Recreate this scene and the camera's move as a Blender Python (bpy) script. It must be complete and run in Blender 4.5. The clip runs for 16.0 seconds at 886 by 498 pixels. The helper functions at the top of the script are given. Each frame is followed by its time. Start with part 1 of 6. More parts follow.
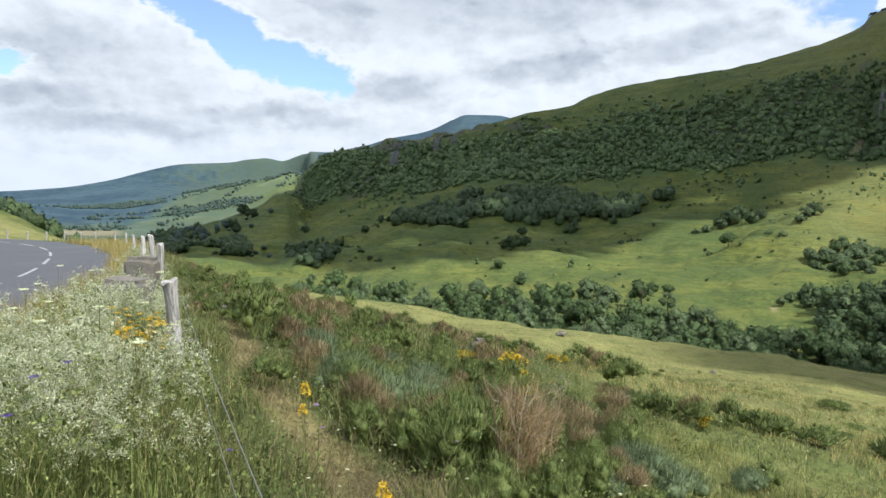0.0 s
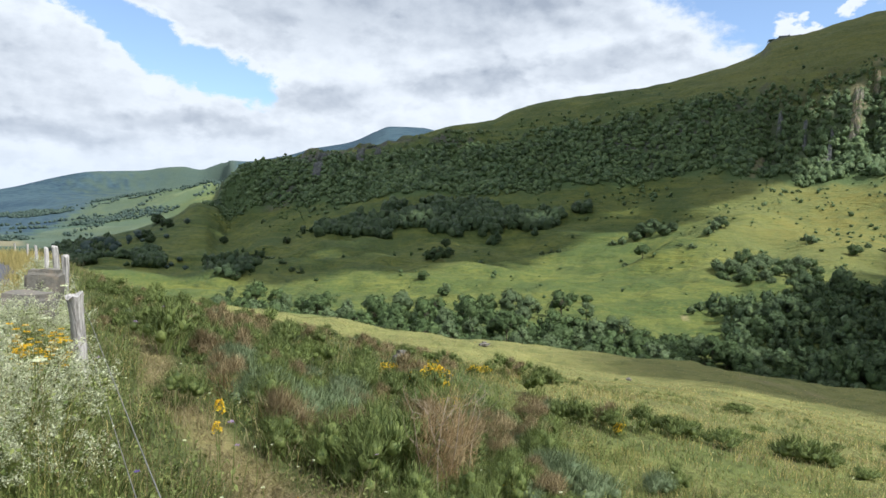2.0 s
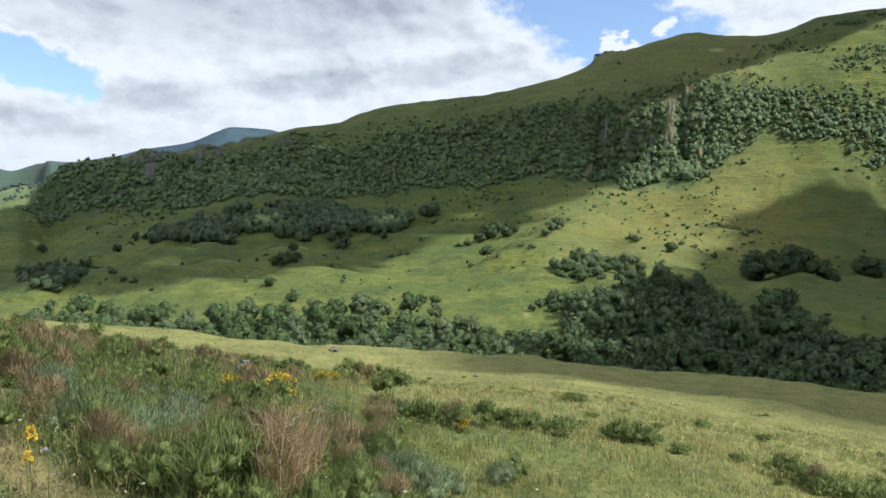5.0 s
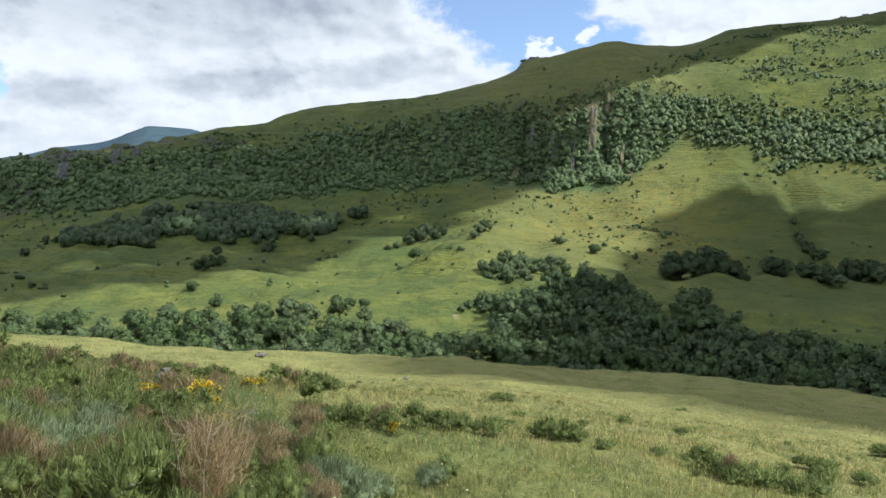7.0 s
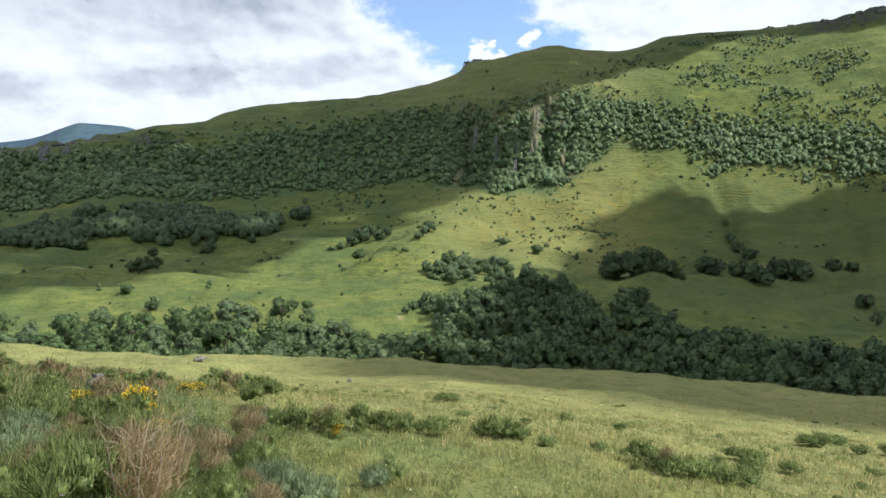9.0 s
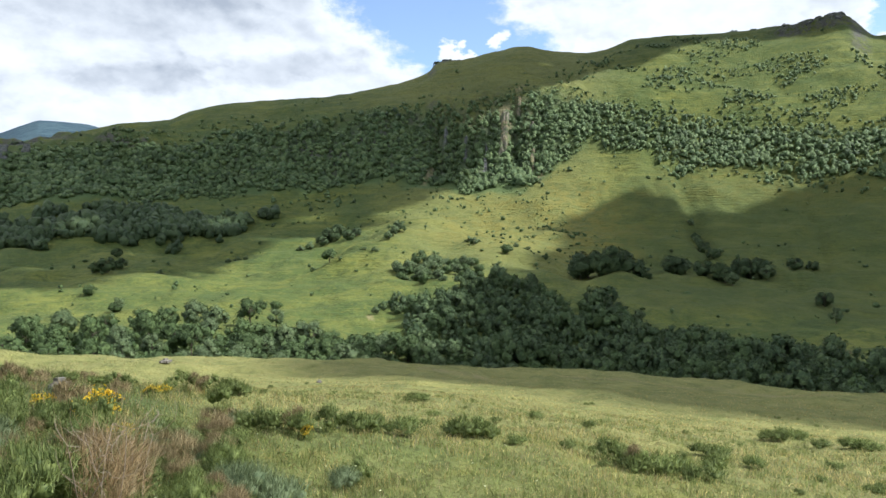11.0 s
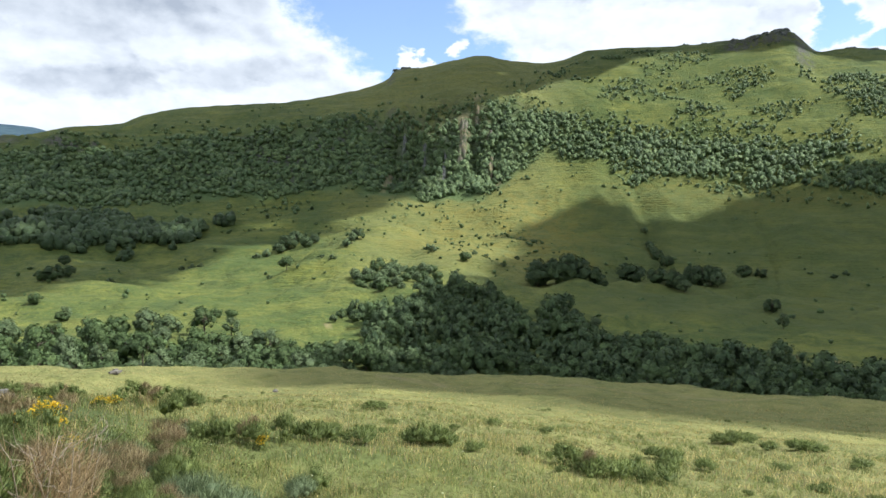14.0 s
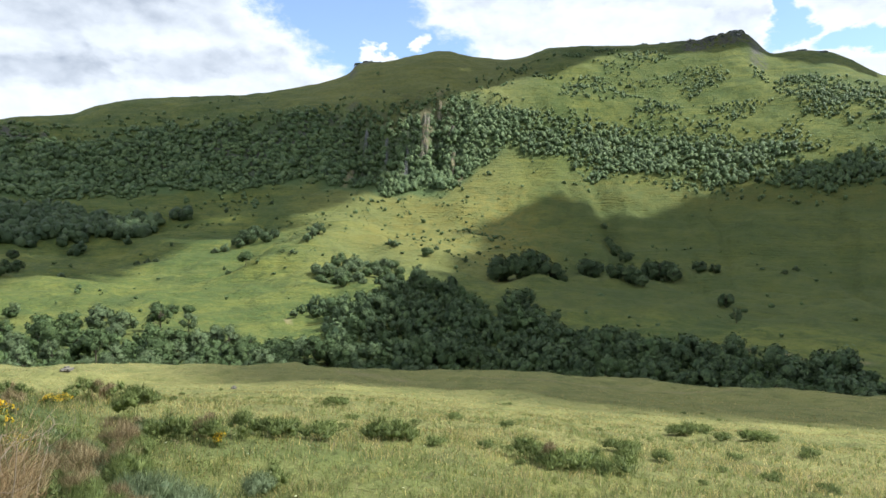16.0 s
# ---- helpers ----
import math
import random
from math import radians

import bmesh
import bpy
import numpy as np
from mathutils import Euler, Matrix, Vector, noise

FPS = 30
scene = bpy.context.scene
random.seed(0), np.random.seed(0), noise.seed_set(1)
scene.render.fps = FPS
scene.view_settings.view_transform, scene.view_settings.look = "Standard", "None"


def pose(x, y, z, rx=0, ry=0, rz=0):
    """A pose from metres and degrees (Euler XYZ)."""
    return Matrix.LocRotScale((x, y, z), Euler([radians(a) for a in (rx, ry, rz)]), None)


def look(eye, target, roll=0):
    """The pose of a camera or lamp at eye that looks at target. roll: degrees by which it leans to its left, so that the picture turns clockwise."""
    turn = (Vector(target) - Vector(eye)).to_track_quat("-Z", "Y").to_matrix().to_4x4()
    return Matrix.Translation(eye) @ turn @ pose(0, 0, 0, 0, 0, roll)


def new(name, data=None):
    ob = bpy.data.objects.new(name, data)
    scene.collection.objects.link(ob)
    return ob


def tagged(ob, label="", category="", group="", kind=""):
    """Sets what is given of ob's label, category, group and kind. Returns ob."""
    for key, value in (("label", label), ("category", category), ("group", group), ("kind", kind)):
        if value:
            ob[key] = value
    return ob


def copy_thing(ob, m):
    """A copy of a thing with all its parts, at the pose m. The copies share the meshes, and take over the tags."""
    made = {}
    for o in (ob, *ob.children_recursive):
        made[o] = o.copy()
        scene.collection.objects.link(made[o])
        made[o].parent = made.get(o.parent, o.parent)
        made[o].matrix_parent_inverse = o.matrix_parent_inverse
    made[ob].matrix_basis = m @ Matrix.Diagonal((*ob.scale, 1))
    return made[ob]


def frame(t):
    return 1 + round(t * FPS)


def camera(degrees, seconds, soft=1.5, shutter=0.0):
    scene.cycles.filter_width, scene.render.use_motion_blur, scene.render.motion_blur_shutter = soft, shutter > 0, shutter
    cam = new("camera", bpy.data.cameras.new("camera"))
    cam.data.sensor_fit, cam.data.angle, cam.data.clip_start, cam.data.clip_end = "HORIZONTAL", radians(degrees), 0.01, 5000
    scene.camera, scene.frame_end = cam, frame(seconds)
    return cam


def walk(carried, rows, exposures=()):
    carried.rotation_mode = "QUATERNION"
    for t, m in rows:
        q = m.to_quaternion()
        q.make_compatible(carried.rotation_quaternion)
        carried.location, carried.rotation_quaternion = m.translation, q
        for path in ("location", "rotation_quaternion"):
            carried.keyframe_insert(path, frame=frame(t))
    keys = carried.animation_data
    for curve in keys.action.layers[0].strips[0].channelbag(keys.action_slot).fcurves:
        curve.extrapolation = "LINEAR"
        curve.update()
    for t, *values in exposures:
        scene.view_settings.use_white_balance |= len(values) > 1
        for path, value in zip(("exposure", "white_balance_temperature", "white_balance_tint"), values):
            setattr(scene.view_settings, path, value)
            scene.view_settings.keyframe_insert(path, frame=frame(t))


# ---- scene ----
cam = camera(66.47, 16.0)
# seconds, place, then turn about x, y and z
PATH = [
    (0.0, -0.000, 0.000, -0.000, 90.000, -0.000, -0.000),
    (0.5, 0.012, -0.001, 0.001, 90.291, 0.178, -1.903),
    (1.0, 0.018, -0.007, 0.004, 90.578, 0.334, -3.463),
    (1.5, 0.030, -0.014, 0.005, 90.686, 0.218, -4.783),
    (2.0, 0.030, -0.030, 0.011, 90.967, 0.019, -6.429),
    (2.5, 0.039, -0.044, 0.013, 91.212, 0.074, -8.208),
    (3.0, 0.047, -0.045, 0.014, 91.299, 0.066, -10.285),
    (3.5, 0.060, -0.056, 0.016, 91.482, 0.222, -12.421),
    (4.0, 0.078, -0.076, 0.020, 91.302, 0.675, -14.930),
    (6.5, 0.097, -0.066, 0.020, 91.218, 1.688, -23.693),
    (7.0, 0.096, -0.066, 0.018, 91.126, 1.752, -25.120),
    (7.5, 0.098, -0.061, 0.010, 90.989, 2.146, -26.503),
    (8.0, 0.102, -0.066, 0.012, 91.197, 2.114, -27.865),
    (8.5, 0.101, -0.078, 0.014, 91.155, 1.951, -29.015),
    (9.0, 0.099, -0.083, 0.012, 91.049, 2.007, -29.848),
    (11.5, 0.104, -0.091, 0.010, 91.035, 2.156, -32.842),
    (12.0, 0.106, -0.087, 0.009, 91.144, 2.179, -33.350),
    (12.5, 0.109, -0.093, 0.013, 91.207, 2.090, -34.103),
    (13.0, 0.097, -0.103, 0.010, 91.380, 1.846, -34.494),
    (13.5, 0.099, -0.098, 0.005, 91.440, 2.013, -35.091),
    (14.0, 0.099, -0.113, 0.009, 91.454, 2.152, -35.870),
    (14.5, 0.101, -0.110, 0.010, 91.514, 2.222, -36.403),
    (15.0, 0.106, -0.103, 0.006, 91.355, 2.378, -37.115),
    (15.5, 0.112, -0.095, 0.009, 91.197, 2.352, -37.886),
    (16.0, 0.136, -0.069, -0.018, 90.941, 2.053, -39.104),
]
TILT = pose(0, 0, 0, -3.2, 0, 0)
walk(cam, [(r[0], Matrix.Translation(r[1:4]) @ TILT @ pose(0, 0, 0, *r[4:])) for r in PATH], [(0, 0.4, 5920, 8.5), (4.2, 0.38, 5920, 8.5), (7.0, 0.42, 5920, 8.5), (9.0, 0.53, 5920, 8.5), (16, 0.6, 5920, 8.5)])

# ---- sky, sun ----
SUN_BEARING, SUN_HEIGHT = 130.0, 50.0


def bearing(a, r, z=0.0):
    return Vector((r * math.sin(radians(a)), r * math.cos(radians(a)), z))


sun = new("sun", bpy.data.lights.new("sun", "SUN"))
sun.data.energy, sun.data.angle, sun.data.color = 5.0, radians(0.8), (1.0, 0.95, 0.86)
SUN_WAY = bearing(SUN_BEARING, math.cos(radians(SUN_HEIGHT)), math.sin(radians(SUN_HEIGHT)))
sun.matrix_basis = look(SUN_WAY * 3000, (0, 0, 0))


class Nodes:
    """A short way to write node trees."""

    def __init__(self, tree):
        self.tree = tree
        tree.nodes.clear()

    def add(self, kind, **values):
        n = self.tree.nodes.new(kind)
        ins = values.pop("ins", {})
        for k, v in values.items():
            setattr(n, k, v)
        for k, v in ins.items():
            self.put(v, n.inputs[k])
        return n

    def put(self, v, socket):
        if isinstance(v, bpy.types.NodeSocket):
            self.tree.links.new(v, socket)
        elif isinstance(v, bpy.types.Node):
            self.tree.links.new(v.outputs[0], socket)
        else:
            socket.default_value = v

    def math(self, op, a, b=0.0, c=0.0, clamp=False):
        n = self.add("ShaderNodeMath", operation=op, use_clamp=clamp)
        self.put(a, n.inputs[0]), self.put(b, n.inputs[1]), self.put(c, n.inputs[2])
        return n.outputs[0]

    def noise(self, vec, scale, detail=4.0, rough=0.55, distort=0.0):
        n = self.add("ShaderNodeTexNoise", ins={"Scale": scale, "Detail": detail, "Roughness": rough, "Distortion": distort})
        if vec is not None:
            self.put(vec, n.inputs["Vector"])
        return n.outputs["Fac"]

    def ramp(self, fac, a, b, lo=0.0, hi=1.0):
        n = self.add("ShaderNodeMapRange", interpolation_type="SMOOTHSTEP")
        for i, v in enumerate((fac, a, b, lo, hi)):
            self.put(v, n.inputs[i])
        return n.outputs[0]

    def mix(self, fac, a, b, blend="MIX"):
        n = self.add("ShaderNodeMix", data_type="RGBA", blend_type=blend)
        self.put(fac, n.inputs[0])
        for v, k in ((a, 6), (b, 7)):
            self.put((*v, 1) if isinstance(v, tuple) and len(v) == 3 else v, n.inputs[k])
        return n.outputs[2]


world = bpy.data.worlds.new("sky")
scene.world = world
world.use_nodes = True
W = Nodes(world.node_tree)
sky = W.add("ShaderNodeTexSky", sky_type="NISHITA", sun_disc=False, sun_elevation=radians(SUN_HEIGHT), sun_rotation=radians(SUN_BEARING), altitude=1100.0, air_density=1.0, dust_density=0.6)
way = W.add("ShaderNodeTexCoord").outputs["Generated"]
sep = W.add("ShaderNodeSeparateXYZ", ins={0: way})
az = W.math("MULTIPLY", W.math("ARCTAN2", sep.outputs[0], sep.outputs[1]), 57.2958)
el = W.math("MULTIPLY", W.math("ARCSINE", sep.outputs[2]), 57.2958)
# cloud space: flattened towards the horizon
flat = W.add("ShaderNodeCombineXYZ", ins={0: W.math("MULTIPLY", az, 0.1), 1: W.math("MULTIPLY", el, 0.16), 2: 0.0})
flat = flat.outputs[0]
warp = W.add("ShaderNodeTexNoise", ins={"Vector": flat, "Scale": 2.4, "Detail": 6.0, "Roughness": 0.6})
warp = W.add("ShaderNodeSeparateColor", ins={0: warp.outputs["Color"]})
waz = W.math("ADD", az, W.math("MULTIPLY", W.math("SUBTRACT", warp.outputs[0], 0.5), 6.0))
wel = W.math("ADD", el, W.math("MULTIPLY", W.math("SUBTRACT", warp.outputs[1], 0.5), 4.0))


def patches(spots):
    """1 in the middle of the nearest tilted oval (bearing, height, half width, half height, slope), 0 at its rim, below 0 outside."""
    best = -1.0
    for a, e, w, h, s in spots:
        u = W.math("SUBTRACT", waz, a)
        v = W.math("SUBTRACT", W.math("SUBTRACT", wel, e), W.math("MULTIPLY", u, s))
        u, v = W.math("DIVIDE", u, w), W.math("DIVIDE", v, h)
        d = W.math("SQRT", W.math("ADD", W.math("MULTIPLY", u, u), W.math("MULTIPLY", v, v)))
        best = W.math("MAXIMUM", W.math("SUBTRACT", 1.0, d), best)
    return best


# breaks of blue in the cloud cover
HOLES = [(-17.2, 13.7, 4.4, 2.1, -0.6), (-11.6, 11.4, 5.0, 1.7, -0.25), (-21.4, 16.6, 3.6, 1.8, -0.4), (-33.3, 10.8, 1.5, 0.8, 0),
         (30.6, 18.8, 7.6, 3.8, 0.0), (34.4, 15.0, 8.4, 2.9, -0.1), (33, 23.5, 6.0, 5.0, 0), (65.6, 16.6, 1.3, 3.0, -0.25), (70.3, 13.6, 3.4, 1.0, 0.0), (66.0, 14.6, 2.2, 1.2, 0.4),
         (5, 34, 16, 6, 0.1), (60, 38, 18, 8, 0.2), (-60, 30, 20, 8, 0), (110, 30, 16, 10, 0), (150, 48, 24, 12, 0), (-140, 35, 30, 10, 0), (-100, 55, 30, 10, 0)]
# small tufts inside the breaks
TUFTS = [(33.3, 14.4, 1.6, 1.5, -0.25), (37.3, 15.2, 1.2, 1.3, 0.0), (34.5, 13.7, 1.6, 1.0, 0.0)]
# grey undersides
BELLIES = [(3.5, 17.8, 15, 3.2, 0.02), (16, 18.6, 9, 2.6, 0.0), (-29.5, 12.0, 4.2, 1.6, 0.0), (-31.5, 8.6, 4.5, 0.9, 0.0), (-20, 18.6, 5, 2.2, 0.1), (-6, 10.2, 5.0, 1.1, 0.0), (8.5, 11.8, 5.5, 1.0, 0.1), (20, 13.0, 5.0, 1.0, 0.1),
           (-25, 6.6, 7, 0.8, 0.0), (46, 20.5, 7, 2.0, 0.1), (73.5, 19, 4, 3, 0.0), (-14, 7.8, 6, 0.8, 0.0)]
fine = W.math("SUBTRACT", W.noise(flat, 6.5, 7.0, 0.62), 0.5)
clear = W.math("SUBTRACT", W.math("ADD", patches(HOLES), W.math("MULTIPLY", fine, 0.55)), W.math("MULTIPLY", W.ramp(patches(TUFTS), -0.1, 1.0), 1.15))
cover = W.ramp(clear, -0.08, 0.26, 1.0, 0.09)
# heaps lit from the upper right, grey undersides, bright rims towards the breaks
lit_from = W.add("ShaderNodeVectorMath", operation="ADD", ins={0: flat, 1: (0.06, 0.10, 0)}).outputs[0]
heaps = W.math("SUBTRACT", W.noise(flat, 2.1, 7.0, 0.55), W.noise(lit_from, 2.1, 7.0, 0.55))
grey = W.math("ADD", W.math("MULTIPLY", W.ramp(patches(BELLIES), -0.8, 0.8), 0.95), W.math("MULTIPLY", W.ramp(W.noise(flat, 1.1, 6.0, 0.6), 0.42, 0.75), 0.5))
grey = W.math("SUBTRACT", grey, W.ramp(clear, -0.45, 0.05, 0.0, 0.55))
bright = W.math("ADD", W.math("SUBTRACT", 0.92, W.math("MULTIPLY", grey, 0.62)), W.math("MULTIPLY", heaps, 1.3), clamp=True)
bright = W.math("ADD", bright, W.ramp(el, 26.0, 45.0, 0.0, 0.5), clamp=True)
heap = W.noise(W.add("ShaderNodeVectorMath", operation="ADD", ins={0: flat, 1: (1.7, 0.4, 0)}).outputs[0], 0.95, 7.0, 0.56, 0.1)
front = W.ramp(heap, 0.49, 0.56)
front_light = W.math("SUBTRACT", 1.04, W.math("ADD", W.ramp(heap, 0.52, 0.74, 0.0, 0.42), W.math("MULTIPLY", grey, 0.55)))
bright = W.math("ADD", W.math("MULTIPLY", bright, W.math("SUBTRACT", 0.95, W.math("MULTIPLY", front, 0.95))), W.math("MULTIPLY", front, front_light), clamp=True)
tint = W.mix(bright, (0.36, 0.39, 0.44), (0.78, 0.79, 0.80))
low = W.ramp(el, 1.0, 9.0, 0.6, 0.0)
tint = W.mix(low, tint, (0.66, 0.71, 0.77))
tint = W.mix(W.ramp(el, 28.0, 50.0, 0.0, 0.6), tint, (1.25, 1.25, 1.25))
clouds = W.add("ShaderNodeBackground", ins={0: tint, 1: 0.93})
blue = W.add("ShaderNodeBackground", ins={0: sky, 1: 0.15})
both = W.add("ShaderNodeMixShader", ins={0: cover, 1: blue.outputs[0], 2: clouds.outputs[0]})
W.add("ShaderNodeOutputWorld", ins={0: both.outputs[0]})

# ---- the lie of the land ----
# lines along the slopes, fitted to the camera's view: bearing, distance, height
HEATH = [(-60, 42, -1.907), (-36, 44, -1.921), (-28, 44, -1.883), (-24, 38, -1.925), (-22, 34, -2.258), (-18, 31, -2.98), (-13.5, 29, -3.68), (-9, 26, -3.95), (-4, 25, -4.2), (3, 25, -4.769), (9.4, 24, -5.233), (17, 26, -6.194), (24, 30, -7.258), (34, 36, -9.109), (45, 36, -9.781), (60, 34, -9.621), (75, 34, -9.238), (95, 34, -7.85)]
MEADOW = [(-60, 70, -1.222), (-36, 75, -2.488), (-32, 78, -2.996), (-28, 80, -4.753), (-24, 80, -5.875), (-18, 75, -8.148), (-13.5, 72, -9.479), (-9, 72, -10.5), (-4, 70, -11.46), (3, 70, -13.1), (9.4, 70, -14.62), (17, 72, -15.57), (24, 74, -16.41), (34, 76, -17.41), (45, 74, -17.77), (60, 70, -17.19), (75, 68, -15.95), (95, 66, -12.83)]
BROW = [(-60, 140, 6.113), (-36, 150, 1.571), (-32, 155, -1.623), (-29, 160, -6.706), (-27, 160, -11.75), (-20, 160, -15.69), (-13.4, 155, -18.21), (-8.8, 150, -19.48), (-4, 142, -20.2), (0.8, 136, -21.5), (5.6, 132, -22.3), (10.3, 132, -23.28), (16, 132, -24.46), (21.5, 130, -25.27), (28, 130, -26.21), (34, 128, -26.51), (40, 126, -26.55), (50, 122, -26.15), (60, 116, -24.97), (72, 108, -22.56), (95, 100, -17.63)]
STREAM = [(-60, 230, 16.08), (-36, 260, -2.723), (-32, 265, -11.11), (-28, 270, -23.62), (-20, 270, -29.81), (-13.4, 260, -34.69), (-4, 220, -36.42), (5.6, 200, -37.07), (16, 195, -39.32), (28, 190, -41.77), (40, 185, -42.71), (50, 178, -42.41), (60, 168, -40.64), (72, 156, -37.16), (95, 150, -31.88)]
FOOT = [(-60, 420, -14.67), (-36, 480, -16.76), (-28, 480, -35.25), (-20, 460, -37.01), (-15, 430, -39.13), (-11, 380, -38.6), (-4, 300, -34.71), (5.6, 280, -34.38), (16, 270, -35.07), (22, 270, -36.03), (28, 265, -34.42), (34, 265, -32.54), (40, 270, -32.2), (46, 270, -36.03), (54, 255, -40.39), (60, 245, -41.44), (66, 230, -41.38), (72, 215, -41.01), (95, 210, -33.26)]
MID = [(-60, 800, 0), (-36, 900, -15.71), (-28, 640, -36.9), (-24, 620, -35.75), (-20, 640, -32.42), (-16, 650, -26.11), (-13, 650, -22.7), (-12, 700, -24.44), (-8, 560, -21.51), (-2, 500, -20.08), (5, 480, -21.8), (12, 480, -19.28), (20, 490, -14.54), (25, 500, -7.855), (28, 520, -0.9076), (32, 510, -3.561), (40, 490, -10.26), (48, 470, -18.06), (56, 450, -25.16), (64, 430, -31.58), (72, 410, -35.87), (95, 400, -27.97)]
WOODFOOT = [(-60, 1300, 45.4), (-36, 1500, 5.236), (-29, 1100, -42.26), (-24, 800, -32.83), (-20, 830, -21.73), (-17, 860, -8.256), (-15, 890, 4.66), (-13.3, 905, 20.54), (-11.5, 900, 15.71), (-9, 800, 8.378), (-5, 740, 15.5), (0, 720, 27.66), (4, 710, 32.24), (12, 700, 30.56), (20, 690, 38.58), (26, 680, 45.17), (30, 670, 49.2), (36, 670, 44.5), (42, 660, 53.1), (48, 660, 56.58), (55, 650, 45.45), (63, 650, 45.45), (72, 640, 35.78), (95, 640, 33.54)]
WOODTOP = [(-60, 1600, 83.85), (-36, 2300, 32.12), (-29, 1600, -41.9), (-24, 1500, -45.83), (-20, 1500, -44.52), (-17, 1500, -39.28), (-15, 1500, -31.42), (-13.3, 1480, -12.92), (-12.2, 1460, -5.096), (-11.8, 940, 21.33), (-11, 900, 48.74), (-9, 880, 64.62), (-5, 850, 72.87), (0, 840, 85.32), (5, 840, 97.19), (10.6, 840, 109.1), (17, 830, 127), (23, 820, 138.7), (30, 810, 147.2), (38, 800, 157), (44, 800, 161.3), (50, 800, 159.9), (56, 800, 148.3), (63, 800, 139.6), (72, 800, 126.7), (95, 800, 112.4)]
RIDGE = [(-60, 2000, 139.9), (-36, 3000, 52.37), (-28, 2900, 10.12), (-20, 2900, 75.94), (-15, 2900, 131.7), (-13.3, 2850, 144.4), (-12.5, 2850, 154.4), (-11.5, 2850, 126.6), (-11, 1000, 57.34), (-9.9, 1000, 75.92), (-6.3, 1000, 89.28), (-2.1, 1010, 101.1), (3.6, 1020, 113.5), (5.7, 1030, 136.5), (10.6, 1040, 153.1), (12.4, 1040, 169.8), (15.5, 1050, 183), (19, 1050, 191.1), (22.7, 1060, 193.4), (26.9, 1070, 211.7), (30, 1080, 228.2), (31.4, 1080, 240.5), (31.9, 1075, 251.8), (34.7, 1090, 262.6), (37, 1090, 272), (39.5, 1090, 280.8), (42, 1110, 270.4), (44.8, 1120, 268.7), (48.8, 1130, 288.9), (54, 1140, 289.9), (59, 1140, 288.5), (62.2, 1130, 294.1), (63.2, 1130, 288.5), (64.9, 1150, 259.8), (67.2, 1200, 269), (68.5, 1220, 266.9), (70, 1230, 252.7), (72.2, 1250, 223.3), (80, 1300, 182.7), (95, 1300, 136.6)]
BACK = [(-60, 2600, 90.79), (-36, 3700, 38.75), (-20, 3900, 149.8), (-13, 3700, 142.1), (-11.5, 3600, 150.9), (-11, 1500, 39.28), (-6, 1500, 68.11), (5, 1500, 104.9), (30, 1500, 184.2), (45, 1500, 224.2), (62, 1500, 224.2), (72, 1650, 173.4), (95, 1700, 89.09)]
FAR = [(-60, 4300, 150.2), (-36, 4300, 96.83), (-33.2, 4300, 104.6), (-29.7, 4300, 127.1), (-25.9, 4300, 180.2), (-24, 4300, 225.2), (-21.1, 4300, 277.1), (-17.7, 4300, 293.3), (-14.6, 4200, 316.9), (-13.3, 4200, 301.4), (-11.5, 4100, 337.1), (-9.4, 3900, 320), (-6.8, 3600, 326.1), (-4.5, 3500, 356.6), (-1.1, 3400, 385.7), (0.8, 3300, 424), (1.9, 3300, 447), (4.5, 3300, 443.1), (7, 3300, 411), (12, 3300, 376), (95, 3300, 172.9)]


def glide(xs, ys, x):
    """Monotone cubic through the knots, for rows of x."""
    xs, ys = np.asarray(xs, float), np.asarray(ys, float)
    h = np.diff(xs)
    d = np.diff(ys) / h
    m = np.zeros_like(ys)
    same = d[1:] * d[:-1] > 0
    w1, w2 = 2 * h[1:] + h[:-1], h[1:] + 2 * h[:-1]
    with np.errstate(divide="ignore", invalid="ignore"):
        inner = (w1 + w2) / (w1 / d[:-1] + w2 / d[1:])
    m[1:-1] = np.where(same, inner, 0)
    i = np.clip(np.searchsorted(xs, x) - 1, 0, len(h) - 1)
    t = np.clip((x - xs[i]) / h[i], 0, 1)
    return (2 * t**3 - 3 * t**2 + 1) * ys[i] + (t**3 - 2 * t**2 + t) * h[i] * m[i] + (3 * t**2 - 2 * t**3) * ys[i + 1] + (t**3 - t**2) * h[i] * m[i + 1]


def step(a, b, x):
    t = np.clip((x - a) / (b - a), 0, 1)
    return t * t * (3 - 2 * t)


def lattice(x, y, seed=0):
    """Smooth random values in -1..1 on a unit lattice."""
    xi, yi = np.floor(x).astype(np.int64), np.floor(y).astype(np.int64)
    fx, fy = x - xi, y - yi
    fx, fy = fx * fx * fx * (fx * (fx * 6 - 15) + 10), fy * fy * fy * (fy * (fy * 6 - 15) + 10)

    def at(i, j):
        n = (i * 374761393 + j * 668265263 + seed * 974634777) & 0xFFFFFFFF
        n = ((n ^ (n >> 13)) * 1274126177) & 0xFFFFFFFF
        return ((n ^ (n >> 16)) & 0xFFFF) / 32767.5 - 1

    top = at(xi, yi) * (1 - fx) + at(xi + 1, yi) * fx
    low = at(xi, yi + 1) * (1 - fx) + at(xi + 1, yi + 1) * fx
    return top * (1 - fy) + low * fy


